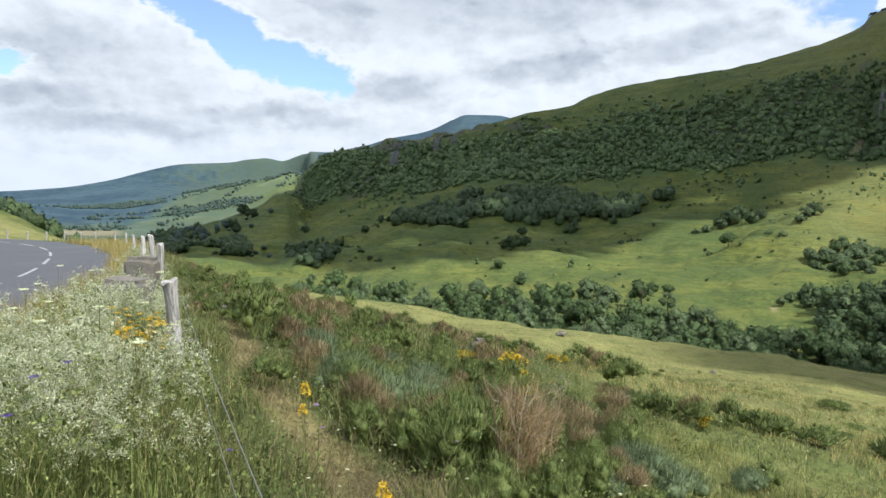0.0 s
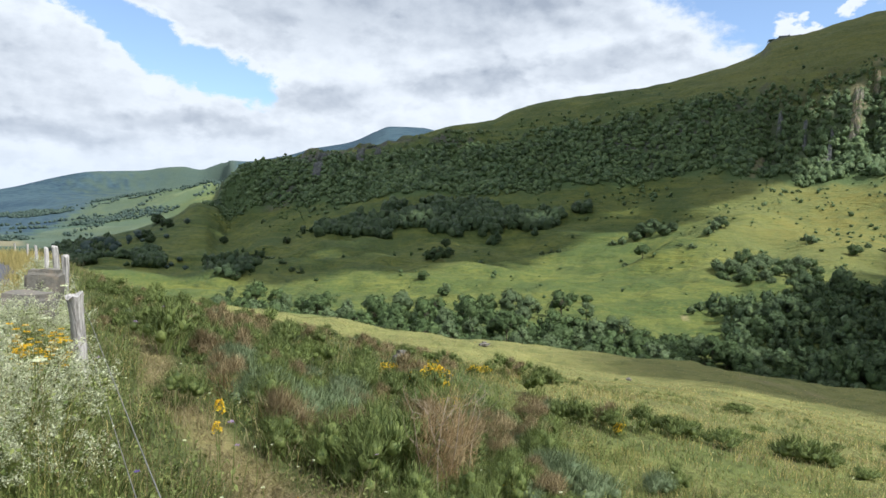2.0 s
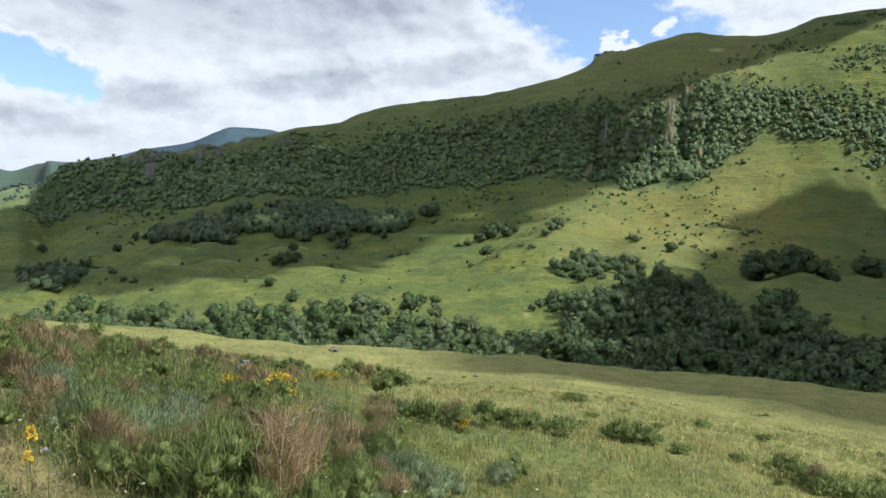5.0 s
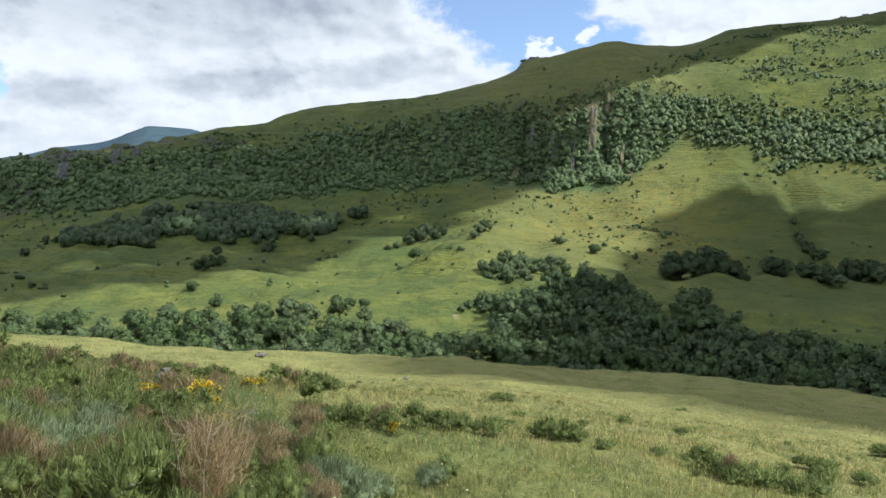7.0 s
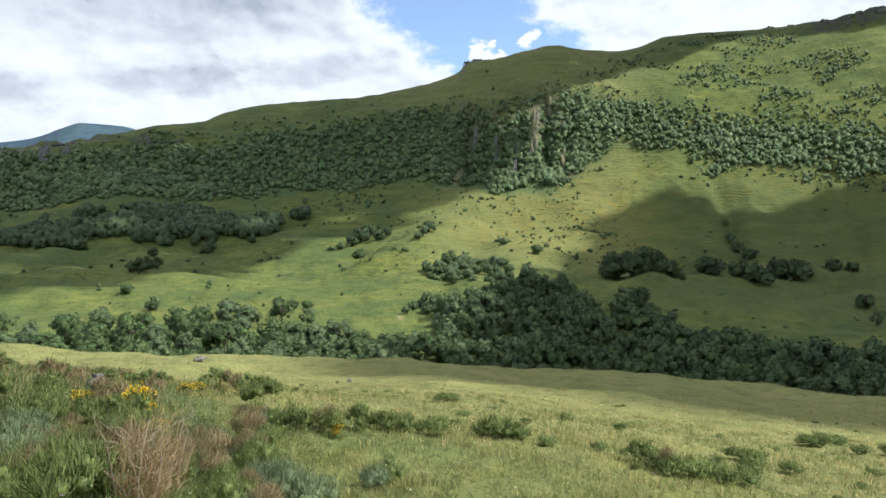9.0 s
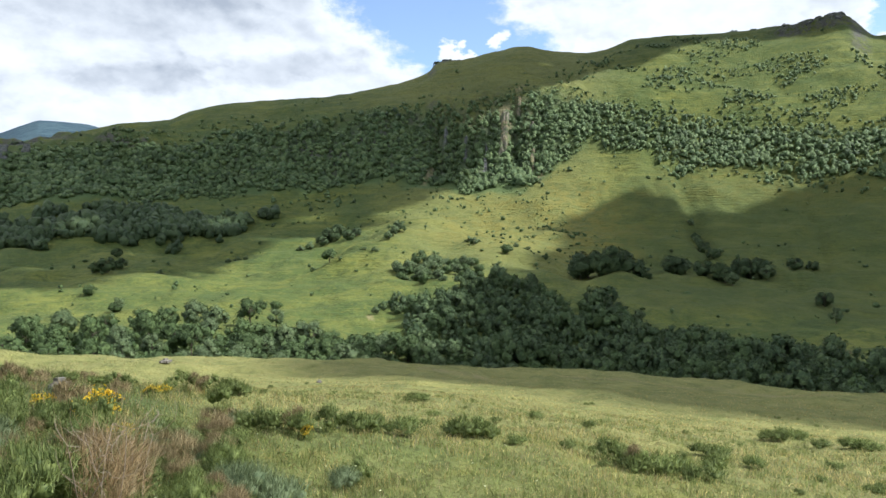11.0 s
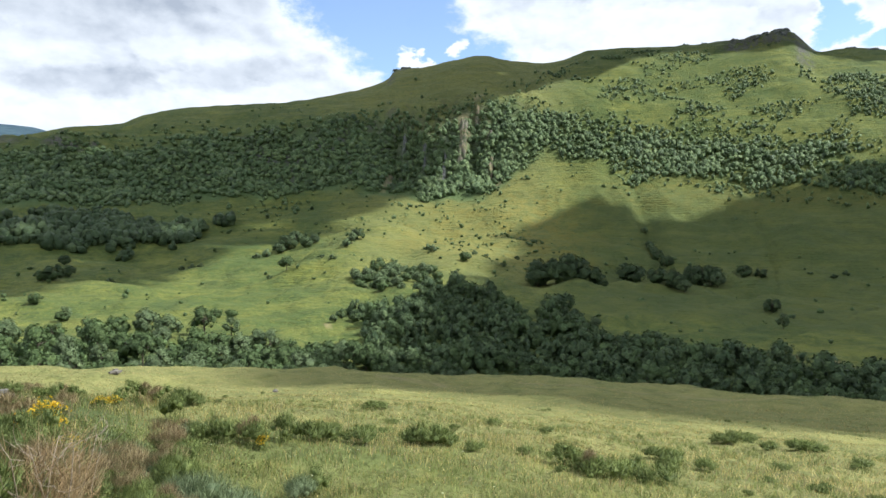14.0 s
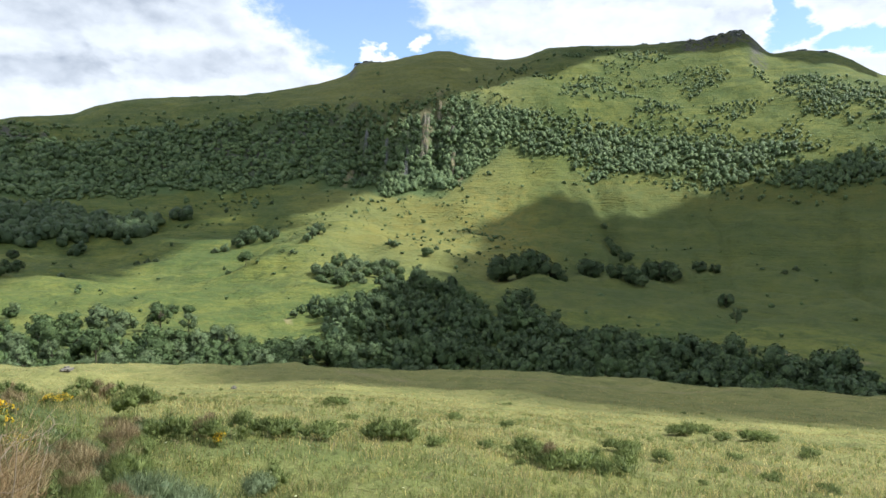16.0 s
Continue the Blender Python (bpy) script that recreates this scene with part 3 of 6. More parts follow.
def build_ground():
    na, nr = GX.shape
    verts = np.stack([GX, GY, GZ], 2).reshape(-1, 3)
    i, j = np.meshgrid(np.arange(na), np.arange(nr - 1), indexing="ij")
    i2 = (i + 1) % na
    faces = np.stack([i * nr + j, i * nr + j + 1, i2 * nr + j + 1, i2 * nr + j], 2).reshape(-1, 4)
    faces = faces[:, ::-1]
    # close the middle under the viewer
    verts = np.concatenate([verts, [[0, 0, float(GZ[:, 0].mean())]]])
    i = np.arange(na)
    fan = np.stack([((i + 1) % na) * nr, i * nr, np.full(na, na * nr), np.full(na, na * nr)], 1)
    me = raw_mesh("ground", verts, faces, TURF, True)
    bm = bmesh.new()
    bm.from_mesh(me)
    bm.verts.ensure_lookup_table()
    for q in fan:
        bm.faces.new([bm.verts[int(k)] for k in q[:3]]).smooth = True
    bm.to_mesh(me)
    bm.free()
    ob = tagged(new("ground", me), "grassy valley floor, heath and mountain slopes", "ground", kind="structure")
    A = np.broadcast_to(AZ[:, None], GX.shape)
    R = np.hypot(GX, GY)

    def lay(name, v):
        at = me.attributes.new(name, "FLOAT", "POINT")
        at.data.foreach_set("value", np.append(np.clip(v, 0, 1).astype(np.float32).ravel(), 0))

    wob = rough(GX, GY, 25.0, 4, 11)
    heath = 1 - step(0.75, 1.05, R / line_at(HEATH, A) + 0.12 * wob)
    heath *= 1 - step(1, 12, A + 6 * wob)
    brow, foot = line_at(BROW, A), line_at(FOOT, A)
    belt = step(1.05, 1.15, R / brow) * (1 - step(0.92, 1.0, R / foot)) * step(-22, -14, A)
    belt = belt * (1 - step(24.5, 26, A) * (1 - step(29.5, 31, A)) * step(195, 210, R))
    top, base = line_at(TREETOP, A), line_at(TREEFOOT, A)
    w = (R - base) / (top - base)
    wood = step(-0.1, 0.05, w + 0.1 * wob) * (1 - step(0.6, 1.15, w + 0.2 * wob)) * step(-14, -12.6, A) * (1 - 0.85 * step(40, 50, A))
    dzr = np.gradient(GZ, axis=1) / np.gradient(RAD)[None]
    dza = np.abs(np.gradient(GZ, axis=0) / np.gradient(AZ)[:, None] / (R * math.pi / 180))
    rock = step(0.75, 1.1, np.hypot(dzr, dza)) * step(500, 640, R)
    rock = np.maximum(rock, 0.7 * crag_zone(A, R) * step(0.7, 1.2, dza))
    rock = np.maximum(rock, step(965, 990, R) * (1 - step(1110, 1140, R)) * (step(57.5, 59.5, A + 0.8 * wob) * (1 - step(63.2, 64.2, A)) * (R > 960) + 0.9 * step(31.2, 31.8, A) * (1 - step(33.5, 35, A))))
    rock = np.maximum(rock, 0.8 * step(820, 850, R) * (1 - step(880, 910, R)) * step(-8, -4, A) * (1 - step(2, 6, A)))
    # the last term paints cloud shade over the pasture right of bearing 45
    lay("heath", heath + 0.2 * step(340, 420, R) * step(25, 32, A + 3 * wob) * (1 - step(42, 48, A + 3 * wob)) * (1 - step(640, 700, R)) + 0.6 * step(45, 50, A) * step(290, 330, R) * (1 - step(620, 700, R)))
    lay("rust", step(30, 36, A + 2 * wob) * (1 - step(45, 52, A + 2 * wob)) * step(400, 470, R + 30 * wob) * (1 - step(600, 680, R + 20 * wob)) + 0.6 * step(49, 52, A) * step(590, 620, R) * (1 - step(650, 690, R)))
    lay("wood", np.maximum(belt * 0.12, wood))
    lay("rock", rock * step(-9, -7, A) * (1 - step(41, 44, A) * (1 - step(900, 950, R))) * (1 - 0.6 * crag_zone(A, R)))
    lay("dry", np.maximum(step(36, 70, R), step(4, 17, A + 6 * wob) * (1 - step(90, 130, A + 6 * wob)) * step(1.0, 4.5, R + 0.8 * wob) * (0.45 + 0.45 * step(9, 20, R))) * (1 - step(130, 150, R)) * 0.75 + 0.36 * step(300, 420, R) * step(24, 32, A) * (1 - step(43, 49, A)))
    left = 1 - step(-17, -12.5, A)
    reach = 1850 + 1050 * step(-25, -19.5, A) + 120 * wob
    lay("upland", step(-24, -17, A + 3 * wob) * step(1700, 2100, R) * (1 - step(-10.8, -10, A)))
    # on the left the far colour starts nearer at half strength, painting in haze
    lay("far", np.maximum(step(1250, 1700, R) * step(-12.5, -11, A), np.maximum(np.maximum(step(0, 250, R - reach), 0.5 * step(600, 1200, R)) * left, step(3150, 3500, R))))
    vale = step(1250, 1400, R) * (1 - step(2900, 3100, R)) * (1 - step(-12.6, -12, A)) * step(-31, -27, A + 3 * wob) * (0.35 + 0.65 * step(-0.3, 0.2, rough(GX, GY, 180.0, 3, 71)))
    lay("field", vale)
    lay("straw", step(1330, 1400, R) * (1 - step(1650, 1760, R)) * step(-30.5, -29.5, A) * (1 - step(-26, -25, A)) + 0.5 * (R < 16) * trodden(GX, GY))
    scree = np.zeros_like(R)
    for a0, r0, a1, r1, w in SCREES:
        t = np.clip((R - r0) / (r1 - r0), 0, 1)
        mid = a0 + (a1 - a0) * t
        scree = np.maximum(scree, (1 - step(0.5, 1.0, np.abs(A - mid + 0.15 * wob) / w)) * (R > r0) * (R < r1))
    for line, w in ((TRACK, 1.3), (FURROW, 0.5)):
        scree = np.maximum(scree, 0.6 * (1 - step(0.6, 1.2, np.abs(R - line_at(line, A) + 1.5 * wob * w) / (w + 0.8))) * (A > line[0][0]) * (A < line[-1][0]))
    lay("earth", scree)
    return ob


ground = build_ground()


# ---- unseen clouds added overhead, shaped to shade parts of the valley ----
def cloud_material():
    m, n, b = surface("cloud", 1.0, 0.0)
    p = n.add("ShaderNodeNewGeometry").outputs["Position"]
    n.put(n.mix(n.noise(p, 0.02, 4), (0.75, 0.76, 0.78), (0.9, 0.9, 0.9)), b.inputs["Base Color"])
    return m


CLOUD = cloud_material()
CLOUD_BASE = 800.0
# the shade wanted on the ground, which shapes each added cloud: bearing, distance
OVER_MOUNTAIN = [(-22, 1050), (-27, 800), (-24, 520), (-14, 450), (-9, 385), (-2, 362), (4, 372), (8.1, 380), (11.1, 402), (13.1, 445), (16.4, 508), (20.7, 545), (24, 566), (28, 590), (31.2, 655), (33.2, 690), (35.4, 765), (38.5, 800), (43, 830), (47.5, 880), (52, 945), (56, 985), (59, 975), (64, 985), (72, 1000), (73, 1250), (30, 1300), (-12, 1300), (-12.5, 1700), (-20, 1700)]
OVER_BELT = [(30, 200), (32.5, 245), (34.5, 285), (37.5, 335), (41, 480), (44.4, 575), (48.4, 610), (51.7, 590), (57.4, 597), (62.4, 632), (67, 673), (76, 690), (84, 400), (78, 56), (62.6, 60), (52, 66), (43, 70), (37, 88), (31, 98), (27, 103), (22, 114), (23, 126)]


def inside(poly, x, y):
    """Which plan places lie inside a ring of (bearing, distance) corners."""
    px = [r * math.sin(radians(a)) for a, r in poly]
    py = [r * math.cos(radians(a)) for a, r in poly]
    hit = np.zeros(x.shape, bool)
    for k in range(len(px)):
        x0, y0, x1, y1 = px[k - 1], py[k - 1], px[k], py[k]
        if y0 == y1:
            continue
        hit ^= ((y0 > y) != (y1 > y)) & (x < (x1 - x0) * (y - y0) / (y1 - y0) + x0)
    return hit


def ball(level=1):
    bm = bmesh.new()
    bmesh.ops.create_icosphere(bm, subdivisions=level, radius=1)
    v = np.array([p.co[:] for p in bm.verts])
    f = np.array([[q.index for q in p.verts] for p in bm.faces])
    bm.free()
    return v, f


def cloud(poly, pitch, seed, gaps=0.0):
    """An unseen flat-based heap of billows, added so that its shadow falls inside poly."""
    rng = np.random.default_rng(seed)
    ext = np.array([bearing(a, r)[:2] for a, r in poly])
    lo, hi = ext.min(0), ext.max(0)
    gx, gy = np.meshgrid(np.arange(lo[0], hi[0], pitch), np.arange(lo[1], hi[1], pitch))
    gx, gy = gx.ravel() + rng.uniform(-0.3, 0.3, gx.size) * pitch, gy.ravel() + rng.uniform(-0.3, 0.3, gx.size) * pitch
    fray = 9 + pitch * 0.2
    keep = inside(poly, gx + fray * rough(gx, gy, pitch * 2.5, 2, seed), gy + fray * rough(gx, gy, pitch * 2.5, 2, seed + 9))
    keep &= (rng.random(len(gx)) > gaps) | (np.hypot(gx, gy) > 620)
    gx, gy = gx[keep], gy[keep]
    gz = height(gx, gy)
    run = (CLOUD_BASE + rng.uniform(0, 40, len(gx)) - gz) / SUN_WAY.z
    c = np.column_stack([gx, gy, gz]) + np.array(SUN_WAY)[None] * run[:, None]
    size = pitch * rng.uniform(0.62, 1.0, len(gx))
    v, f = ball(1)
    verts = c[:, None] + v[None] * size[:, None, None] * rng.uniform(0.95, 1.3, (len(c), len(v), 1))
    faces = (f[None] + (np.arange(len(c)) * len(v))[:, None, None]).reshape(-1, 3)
    return tagged(new("cloud", raw_mesh("cloud", verts.reshape(-1, 3), faces, CLOUD, True)), "unseen cloud added above the valley to cast shade on the slopes", "cloud", kind="structure")


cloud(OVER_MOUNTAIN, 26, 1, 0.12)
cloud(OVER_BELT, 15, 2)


# ---- trees ----
def soften(me, normals):
    me.polygons.foreach_set("use_smooth", np.ones(len(me.polygons), bool))
    me.normals_split_custom_set_from_vertices(normals.tolist())


def leaf_quads(rng, p, d, size, tilt=0.6):
    """Leaf sprays at p, facing about d."""
    n = len(p)
    nrm = d + tilt * rng.normal(size=(n, 3))
    t = np.cross(nrm, rng.normal(size=(n, 3)))
    t /= np.linalg.norm(t, axis=1)[:, None] + 1e-9
    b = np.cross(nrm, t)
    b /= np.linalg.norm(b, axis=1)[:, None] + 1e-9
    s = (size * rng.uniform(0.6, 1.4, n))[:, None]
    v = np.stack([p - t * s, p - b * s * 0.65, p + t * s, p + b * s * 0.65], 1).reshape(-1, 3)
    return v, np.arange(n * 4).reshape(-1, 4)


def limb(verts, faces, a, b, ra, rb, sides=7, bend=0.0, rng=None):
    """A tapered, slightly bent limb from a to b."""
    a, b = np.array(a, float), np.array(b, float)
    d = b - a
    n = np.cross(d, [0.3, 0.9, 0.2])
    n /= np.linalg.norm(n)
    m = np.cross(d, n)
    m /= np.linalg.norm(m)
    rows = 5
    start = len(verts)
    off = (rng.normal(size=3) if rng is not None else np.ones(3)) * bend
    for i in range(rows):
        t = i / (rows - 1)
        c = a + d * t + off * math.sin(math.pi * t)
        r = ra + (rb - ra) * t
        for k in range(sides):
            w = 2 * math.pi * k / sides
            verts.append(c + r * (n * math.cos(w) + m * math.sin(w)))
    for i in range(rows - 1):
        for k in range(sides):
            k2 = (k + 1) % sides
            faces.append((start + i * sides + k, start + i * sides + k2, start + (i + 1) * sides + k2, start + (i + 1) * sides + k))


def make_tree(seed, tall, wide, leaf, quads=1200, foot=0.1, lumps=24, name="tree", label="broad leafy deciduous tree with a rounded uneven crown"):
    rng = np.random.default_rng(seed)
    v, f = [], []
    top = np.array([rng.normal() * 0.04 * tall, rng.normal() * 0.04 * tall, tall * 0.75])
    limb(v, f, (0, 0, -0.8), top, tall * 0.028, tall * 0.008, 6, tall * 0.015, rng)
    # lumps fill an egg-shaped crown
    d = rng.normal(size=(lumps, 3))
    d /= np.linalg.norm(d, axis=1)[:, None]
    reach = rng.uniform(0.45, 0.8, lumps)[:, None]
    mid = tall * (foot + 1) / 2
    c = np.array([0, 0, mid]) + d * reach * np.array([wide / 2, wide / 2, tall * (1 - foot) / 2])
    c[:, :2] *= (1.12 - 0.35 * np.clip((c[:, 2:] - mid) / (tall / 2), -0.2, 1))
    rad = (0.08 + 0.15 * rng.random(lumps) ** 1.3) * wide
    for i in range(0, lumps, 4):
        limb(v, f, top * rng.uniform(0.25, 0.8), c[i], tall * 0.011, tall * 0.003, 4, tall * 0.015, rng)
    trunk = mesh_of("trunk", v, f, [BARK], smooth=True)
    pick = rng.choice(lumps, quads, p=rad**2 / np.sum(rad**2))
    e = rng.normal(size=(quads, 3))
    e /= np.linalg.norm(e, axis=1)[:, None]
    e[:, 2] = np.where(rng.random(quads) < 0.65, np.abs(e[:, 2]), e[:, 2])
    p = c[pick] + e * (rad[pick] * rng.uniform(0.8, 1.14, quads))[:, None]
    lv, _ = leaf_quads(rng, p, e, wide * 0.0335)
    lv = lv.reshape(-1, 4, 3)[:, [0, 1, 2]]
    lv[:, 1] += (lv[:, 1] - p) * 0.9
    lv = lv.reshape(-1, 3)
    # full inner masses that carry the leaves
    base, bf = ball(1)
    heart = (c[:, None] + base[None] * (rad * 0.8)[:, None, None] * rng.uniform(0.75, 1.1, (lumps, len(base), 1))).reshape(-1, 3)
    hf = (bf[None] + (np.arange(lumps) * len(base))[:, None, None]).reshape(-1, 3)
    crown = raw_mesh("crown", np.concatenate([lv, heart]), np.concatenate([np.arange(len(lv)).reshape(-1, 3), hf + len(lv)]), leaf)
    out = p - np.array([0, 0, mid * 0.8])
    out /= np.linalg.norm(out, axis=1)[:, None]
    soft = e * 0.55 + out * 0.8 + 0.22 * rng.normal(size=e.shape)
    soft = np.concatenate([np.repeat(soft, 3, 0), np.tile(base, (lumps, 1)) * 0.6 + np.repeat(c - [0, 0, mid * 0.8], len(base), 0) / (0.45 * tall) * 0.8 + 0.2 * rng.normal(size=(lumps * len(base), 3))])
    soften(crown, soft / np.linalg.norm(soft, axis=1)[:, None])
    tree = tagged(new(name), label, "tree" if name == "tree" else "bush")
    part_of("trunk" if name == "tree" else "stem", trunk, tree)
    part_of("crown", crown, tree)
    return tree


KINDS = [make_tree(1, 10, 9, LEAF_A), make_tree(2, 11.5, 8.5, LEAF_A), make_tree(3, 8, 8.5, LEAF_B), make_tree(4, 11, 10, LEAF_A), make_tree(5, 9, 7, LEAF_B), make_tree(6, 7, 7.5, LEAF_A, 1350, 0.0),
         make_tree(7, 3.2, 5, LEAF_B, 900, -0.1, 16, "bush", "low rounded thorn bush on the pasture"), make_tree(8, 2.4, 3.6, LEAF_C, 600, -0.1, 12, "bush", "low dark scrub bush on the hillside"),
         make_tree(9, 9, 9.5, LEAF_C, 1300, -0.05, 24, "tree", "dark full-crowned broadleaf tree on the hillside")]
USED = set()


def ground_at(a, r):
    p = bearing(a, r)
    p.z = float(height(p.x, p.y)[0])
    return p


def plant(kind, a, r, size=1.0, turn=0.0, group="trees along the stream"):
    p = ground_at(a, r)
    m = pose(p.x, p.y, p.z - 0.2, 0, 0, turn)
    if kind in USED:
        t = copy_thing(KINDS[kind], m)
    else:
        USED.add(kind)
        t = KINDS[kind]
        t.matrix_basis = m
    t.scale = (size, size, size * (0.9 + 0.2 * ((turn * 7.3) % 1)))
    return tagged(t, group=group)


FOREST = [(29.8, 200), (29.6, 221), (29.5, 243), (28.4, 268), (26.5, 278), (27.5, 288), (30.3, 282), (33.1, 284), (34.6, 314), (37.0, 330), (40.8, 308), (41.3, 287), (44.1, 264), (44.8, 330), (46.0, 328), (46.7, 277), (47.9, 256), (52.0, 248), (56.4, 240), (60.5, 236), (64.5, 230), (68.1, 222), (70.2, 209), (76, 196), (76, 160), (60, 166), (45, 178), (35, 182)]


def stream_trees():
    rng = np.random.default_rng(40)
    # the gallery of trees along the brook
    n = 0
    for row, (shift, a0, a1) in enumerate([(-32, -3, 26), (-12, -12, 26.5), (10, -12, 26), (32, -11.5, 25), (52, -11, 22)]):
        a = a0
        while a < a1:
            stream = float(line_at(STREAM, a))
            kind = int(rng.choice([0, 1, 2, 3, 4, 5]))
            size = rng.uniform(0.75, 1.15) * (0.7 if row == 0 else 1)
            if row == 0:
                kind = int(rng.choice([2, 5, 6]))
            plant(kind, a, stream + shift + rng.uniform(-8, 8), size, rng.uniform(0, 360))
            n += 1
            a += rng.uniform(1.4, 2.9) if row else rng.uniform(1.6, 3.4)
    for a in np.arange(19.5, 26.4, 0.75):
        stream = float(line_at(STREAM, a))
        plant(int(rng.choice([0, 1, 3, 8])), a + rng.uniform(-0.3, 0.3), stream + rng.uniform(2, 16), rng.uniform(0.85, 1.1), rng.uniform(0, 360))
        plant(int(rng.choice([2, 5, 6])), a + rng.uniform(-0.3, 0.3), stream - rng.uniform(2, 14), rng.uniform(0.5, 0.75), rng.uniform(0, 360))
    # taller trees that close the brook's row below the clearing
    for a in np.arange(26.2, 31.5, 0.62):
        plant(int(rng.choice([0, 1, 3, 2])), a + rng.uniform(-0.25, 0.25), 210 + rng.uniform(-7, 7), rng.uniform(0.72, 0.95), rng.uniform(0, 360))
    # the near edge of the wood that widens behind the brook
    a = 26.0
    while a < 75:
        for shift in (-12, 0, 13):
            r = float(line_at(STREAM, a)) + shift + rng.uniform(-5, 5)
            plant(int(rng.choice([2, 4, 5, 6])) if shift < 0 else int(rng.choice([0, 2, 3, 5])), a + rng.uniform(-0.5, 0.5), r, rng.uniform(0.45, 0.7), rng.uniform(0, 360), "trees of the valley wood")
        a += rng.uniform(1.5, 2.4)


stream_trees()

# lone trees and bushes on the pasture: kind, bearing, distance, size
KNOLL_TREES = [
    (4, 6.7, 306, 0.62), (5, 17.3, 295, 0.72), (5, 18.5, 296, 0.68), (3, 22.9, 408, 0.75), (6, 21.5, 406, 0.7), (8, 28.8, 450, 0.8), (3, 30.4, 386, 0.85),
    (5, 31.2, 384, 0.85), (6, 27.8, 426, 1.1), (2, 28.3, 430, 0.7), (6, 26.7, 406, 0.8), (7, 25.8, 412, 0.9), (4, 32.8, 396, 0.55), (6, 35.1, 435, 1.1),
    (6, 34.6, 440, 0.9), (5, 37.8, 415, 0.8), (2, 26.7, 272, 0.42), (8, 61.9, 348, 0.7), (4, 62.7, 307, 0.6), (6, 15.5, 504, 1), (6, 14.8, 506, 0.9),
    (6, 16.2, 508, 0.8), (4, 9.7, 428, 0.55), (8, 6.9, 455, 0.8),
]
SPUR_TREES = [
    (8, 6.0, 421, 0.95), (5, 5.2, 418, 0.8), (8, 23.1, 523, 1.2), (8, 24.4, 509, 0.9), (8, 23.6, 528, 1.1), (6, 21.3, 511, 1.3), (6, 20.5, 507, 1.1),
    (8, 25.2, 518, 0.8), (8, 22.3, 516, 0.9), (8, -8.8, 546, 1), (8, -9.5, 550, 1), (8, -10.2, 549, 1.1), (8, -11, 550, 1), (8, -11.6, 545, 0.9),
    (8, -12.4, 470, 0.8), (8, -11.8, 450, 0.9), (8, -10.6, 414, 0.7), (6, -6.2, 426, 1), (6, -6.9, 440, 1), (6, -5.5, 420, 1.1), (8, -16.5, 854, 1.6),
    (8, -17.2, 729, 1.2), (8, -15.8, 791, 1.4), (8, -16.9, 700, 1.1),
]
SHADED_TREES = [
    (8, -11.5, 720, 1), (8, -6.6, 600, 0.8), (5, 4.7, 344, 0.7), (5, 6.5, 305, 0.6), (6, 9.6, 425, 1.1), (8, 6.7, 504, 0.7), (8, 43.9, 388, 1.4),
    (8, 44.6, 390, 1.7), (8, 45.4, 388, 1.4), (8, 46.4, 392, 1.6), (8, 47.3, 398, 1.5), (8, 48.2, 402, 1.2), (8, 48.9, 405, 1), (8, 51.2, 452, 1.5),
    (8, 51.8, 455, 1.2), (8, 53.5, 410, 1), (8, 54.3, 408, 1.1), (8, 55.1, 405, 1), (2, 55.6, 400, 0.8), (8, 56.2, 448, 1.2), (8, 57, 445, 1.3),
    (8, 57.6, 447, 1.2), (2, 58.1, 437, 1), (8, 60, 472, 0.9),
]
GULLY_TREES = [
    (8, 61.1, 476, 0.7), (2, 52.6, 569, 0.6), (8, 52.9, 547, 0.6), (2, 53.3, 530, 0.7), (8, 53.6, 512, 0.8), (8, 54.2, 490, 0.8), (2, 53, 540, 0.6),
    (8, 45.9, 289, 0.8), (8, 46.6, 281, 0.8), (8, 47.2, 274, 0.8), (2, 48.6, 268, 0.7), (6, 66.8, 498, 0.9), (7, 66, 477, 1.2), (7, 52.5, 350, 0.8),
    (7, 41, 420, 1), (7, 39.6, 440, 1), (6, 38.6, 430, 0.7), (7, 42.2, 470, 1),
]
for k, (kind, a, r, s) in enumerate(KNOLL_TREES + SPUR_TREES + SHADED_TREES + GULLY_TREES):
    plant(kind, a, r, s * (1.2 if 300 < r < 620 and a > -4 else 1), 137.0 * k, "trees and bushes on the far pasture")
THICKET = [(28.4, 366), (30.3, 392), (32.7, 400), (35.3, 386), (36.0, 355), (33.1, 318), (30.3, 328), (28.6, 352)]
rng = np.random.default_rng(3)
for k in range(150):
    a, r = rng.uniform(28, 36.5), rng.uniform(315, 402)
    p = bearing(a, r)
    if inside(THICKET, np.array([p.x]), np.array([p.y]))[0]:
        plant(int(rng.choice([2, 6, 6, 5])), a, r, rng.uniform(0.45, 0.85), k * 77.0, "bushes of the pasture thicket")


# rock ribs on the wooded slope: bearing and distance at the foot and at the head, half width
FACES = [(37.55, 712, 37.8, 770, 6), (39.9, 684, 40.15, 712, 3), (38.9, 762, 38.85, 782, 3.5), (39.8, 728, 40.1, 742, 3), (32.6, 715, 32.8, 756, 3), (34.3, 705, 34.5, 745, 2.5), (36.0, 700, 36.2, 740, 2.5), (-0.6, 805, -0.4, 838, 6), (-4.2, 800, -4.0, 838, 8), (0.9, 806, 1.0, 830, 5)]

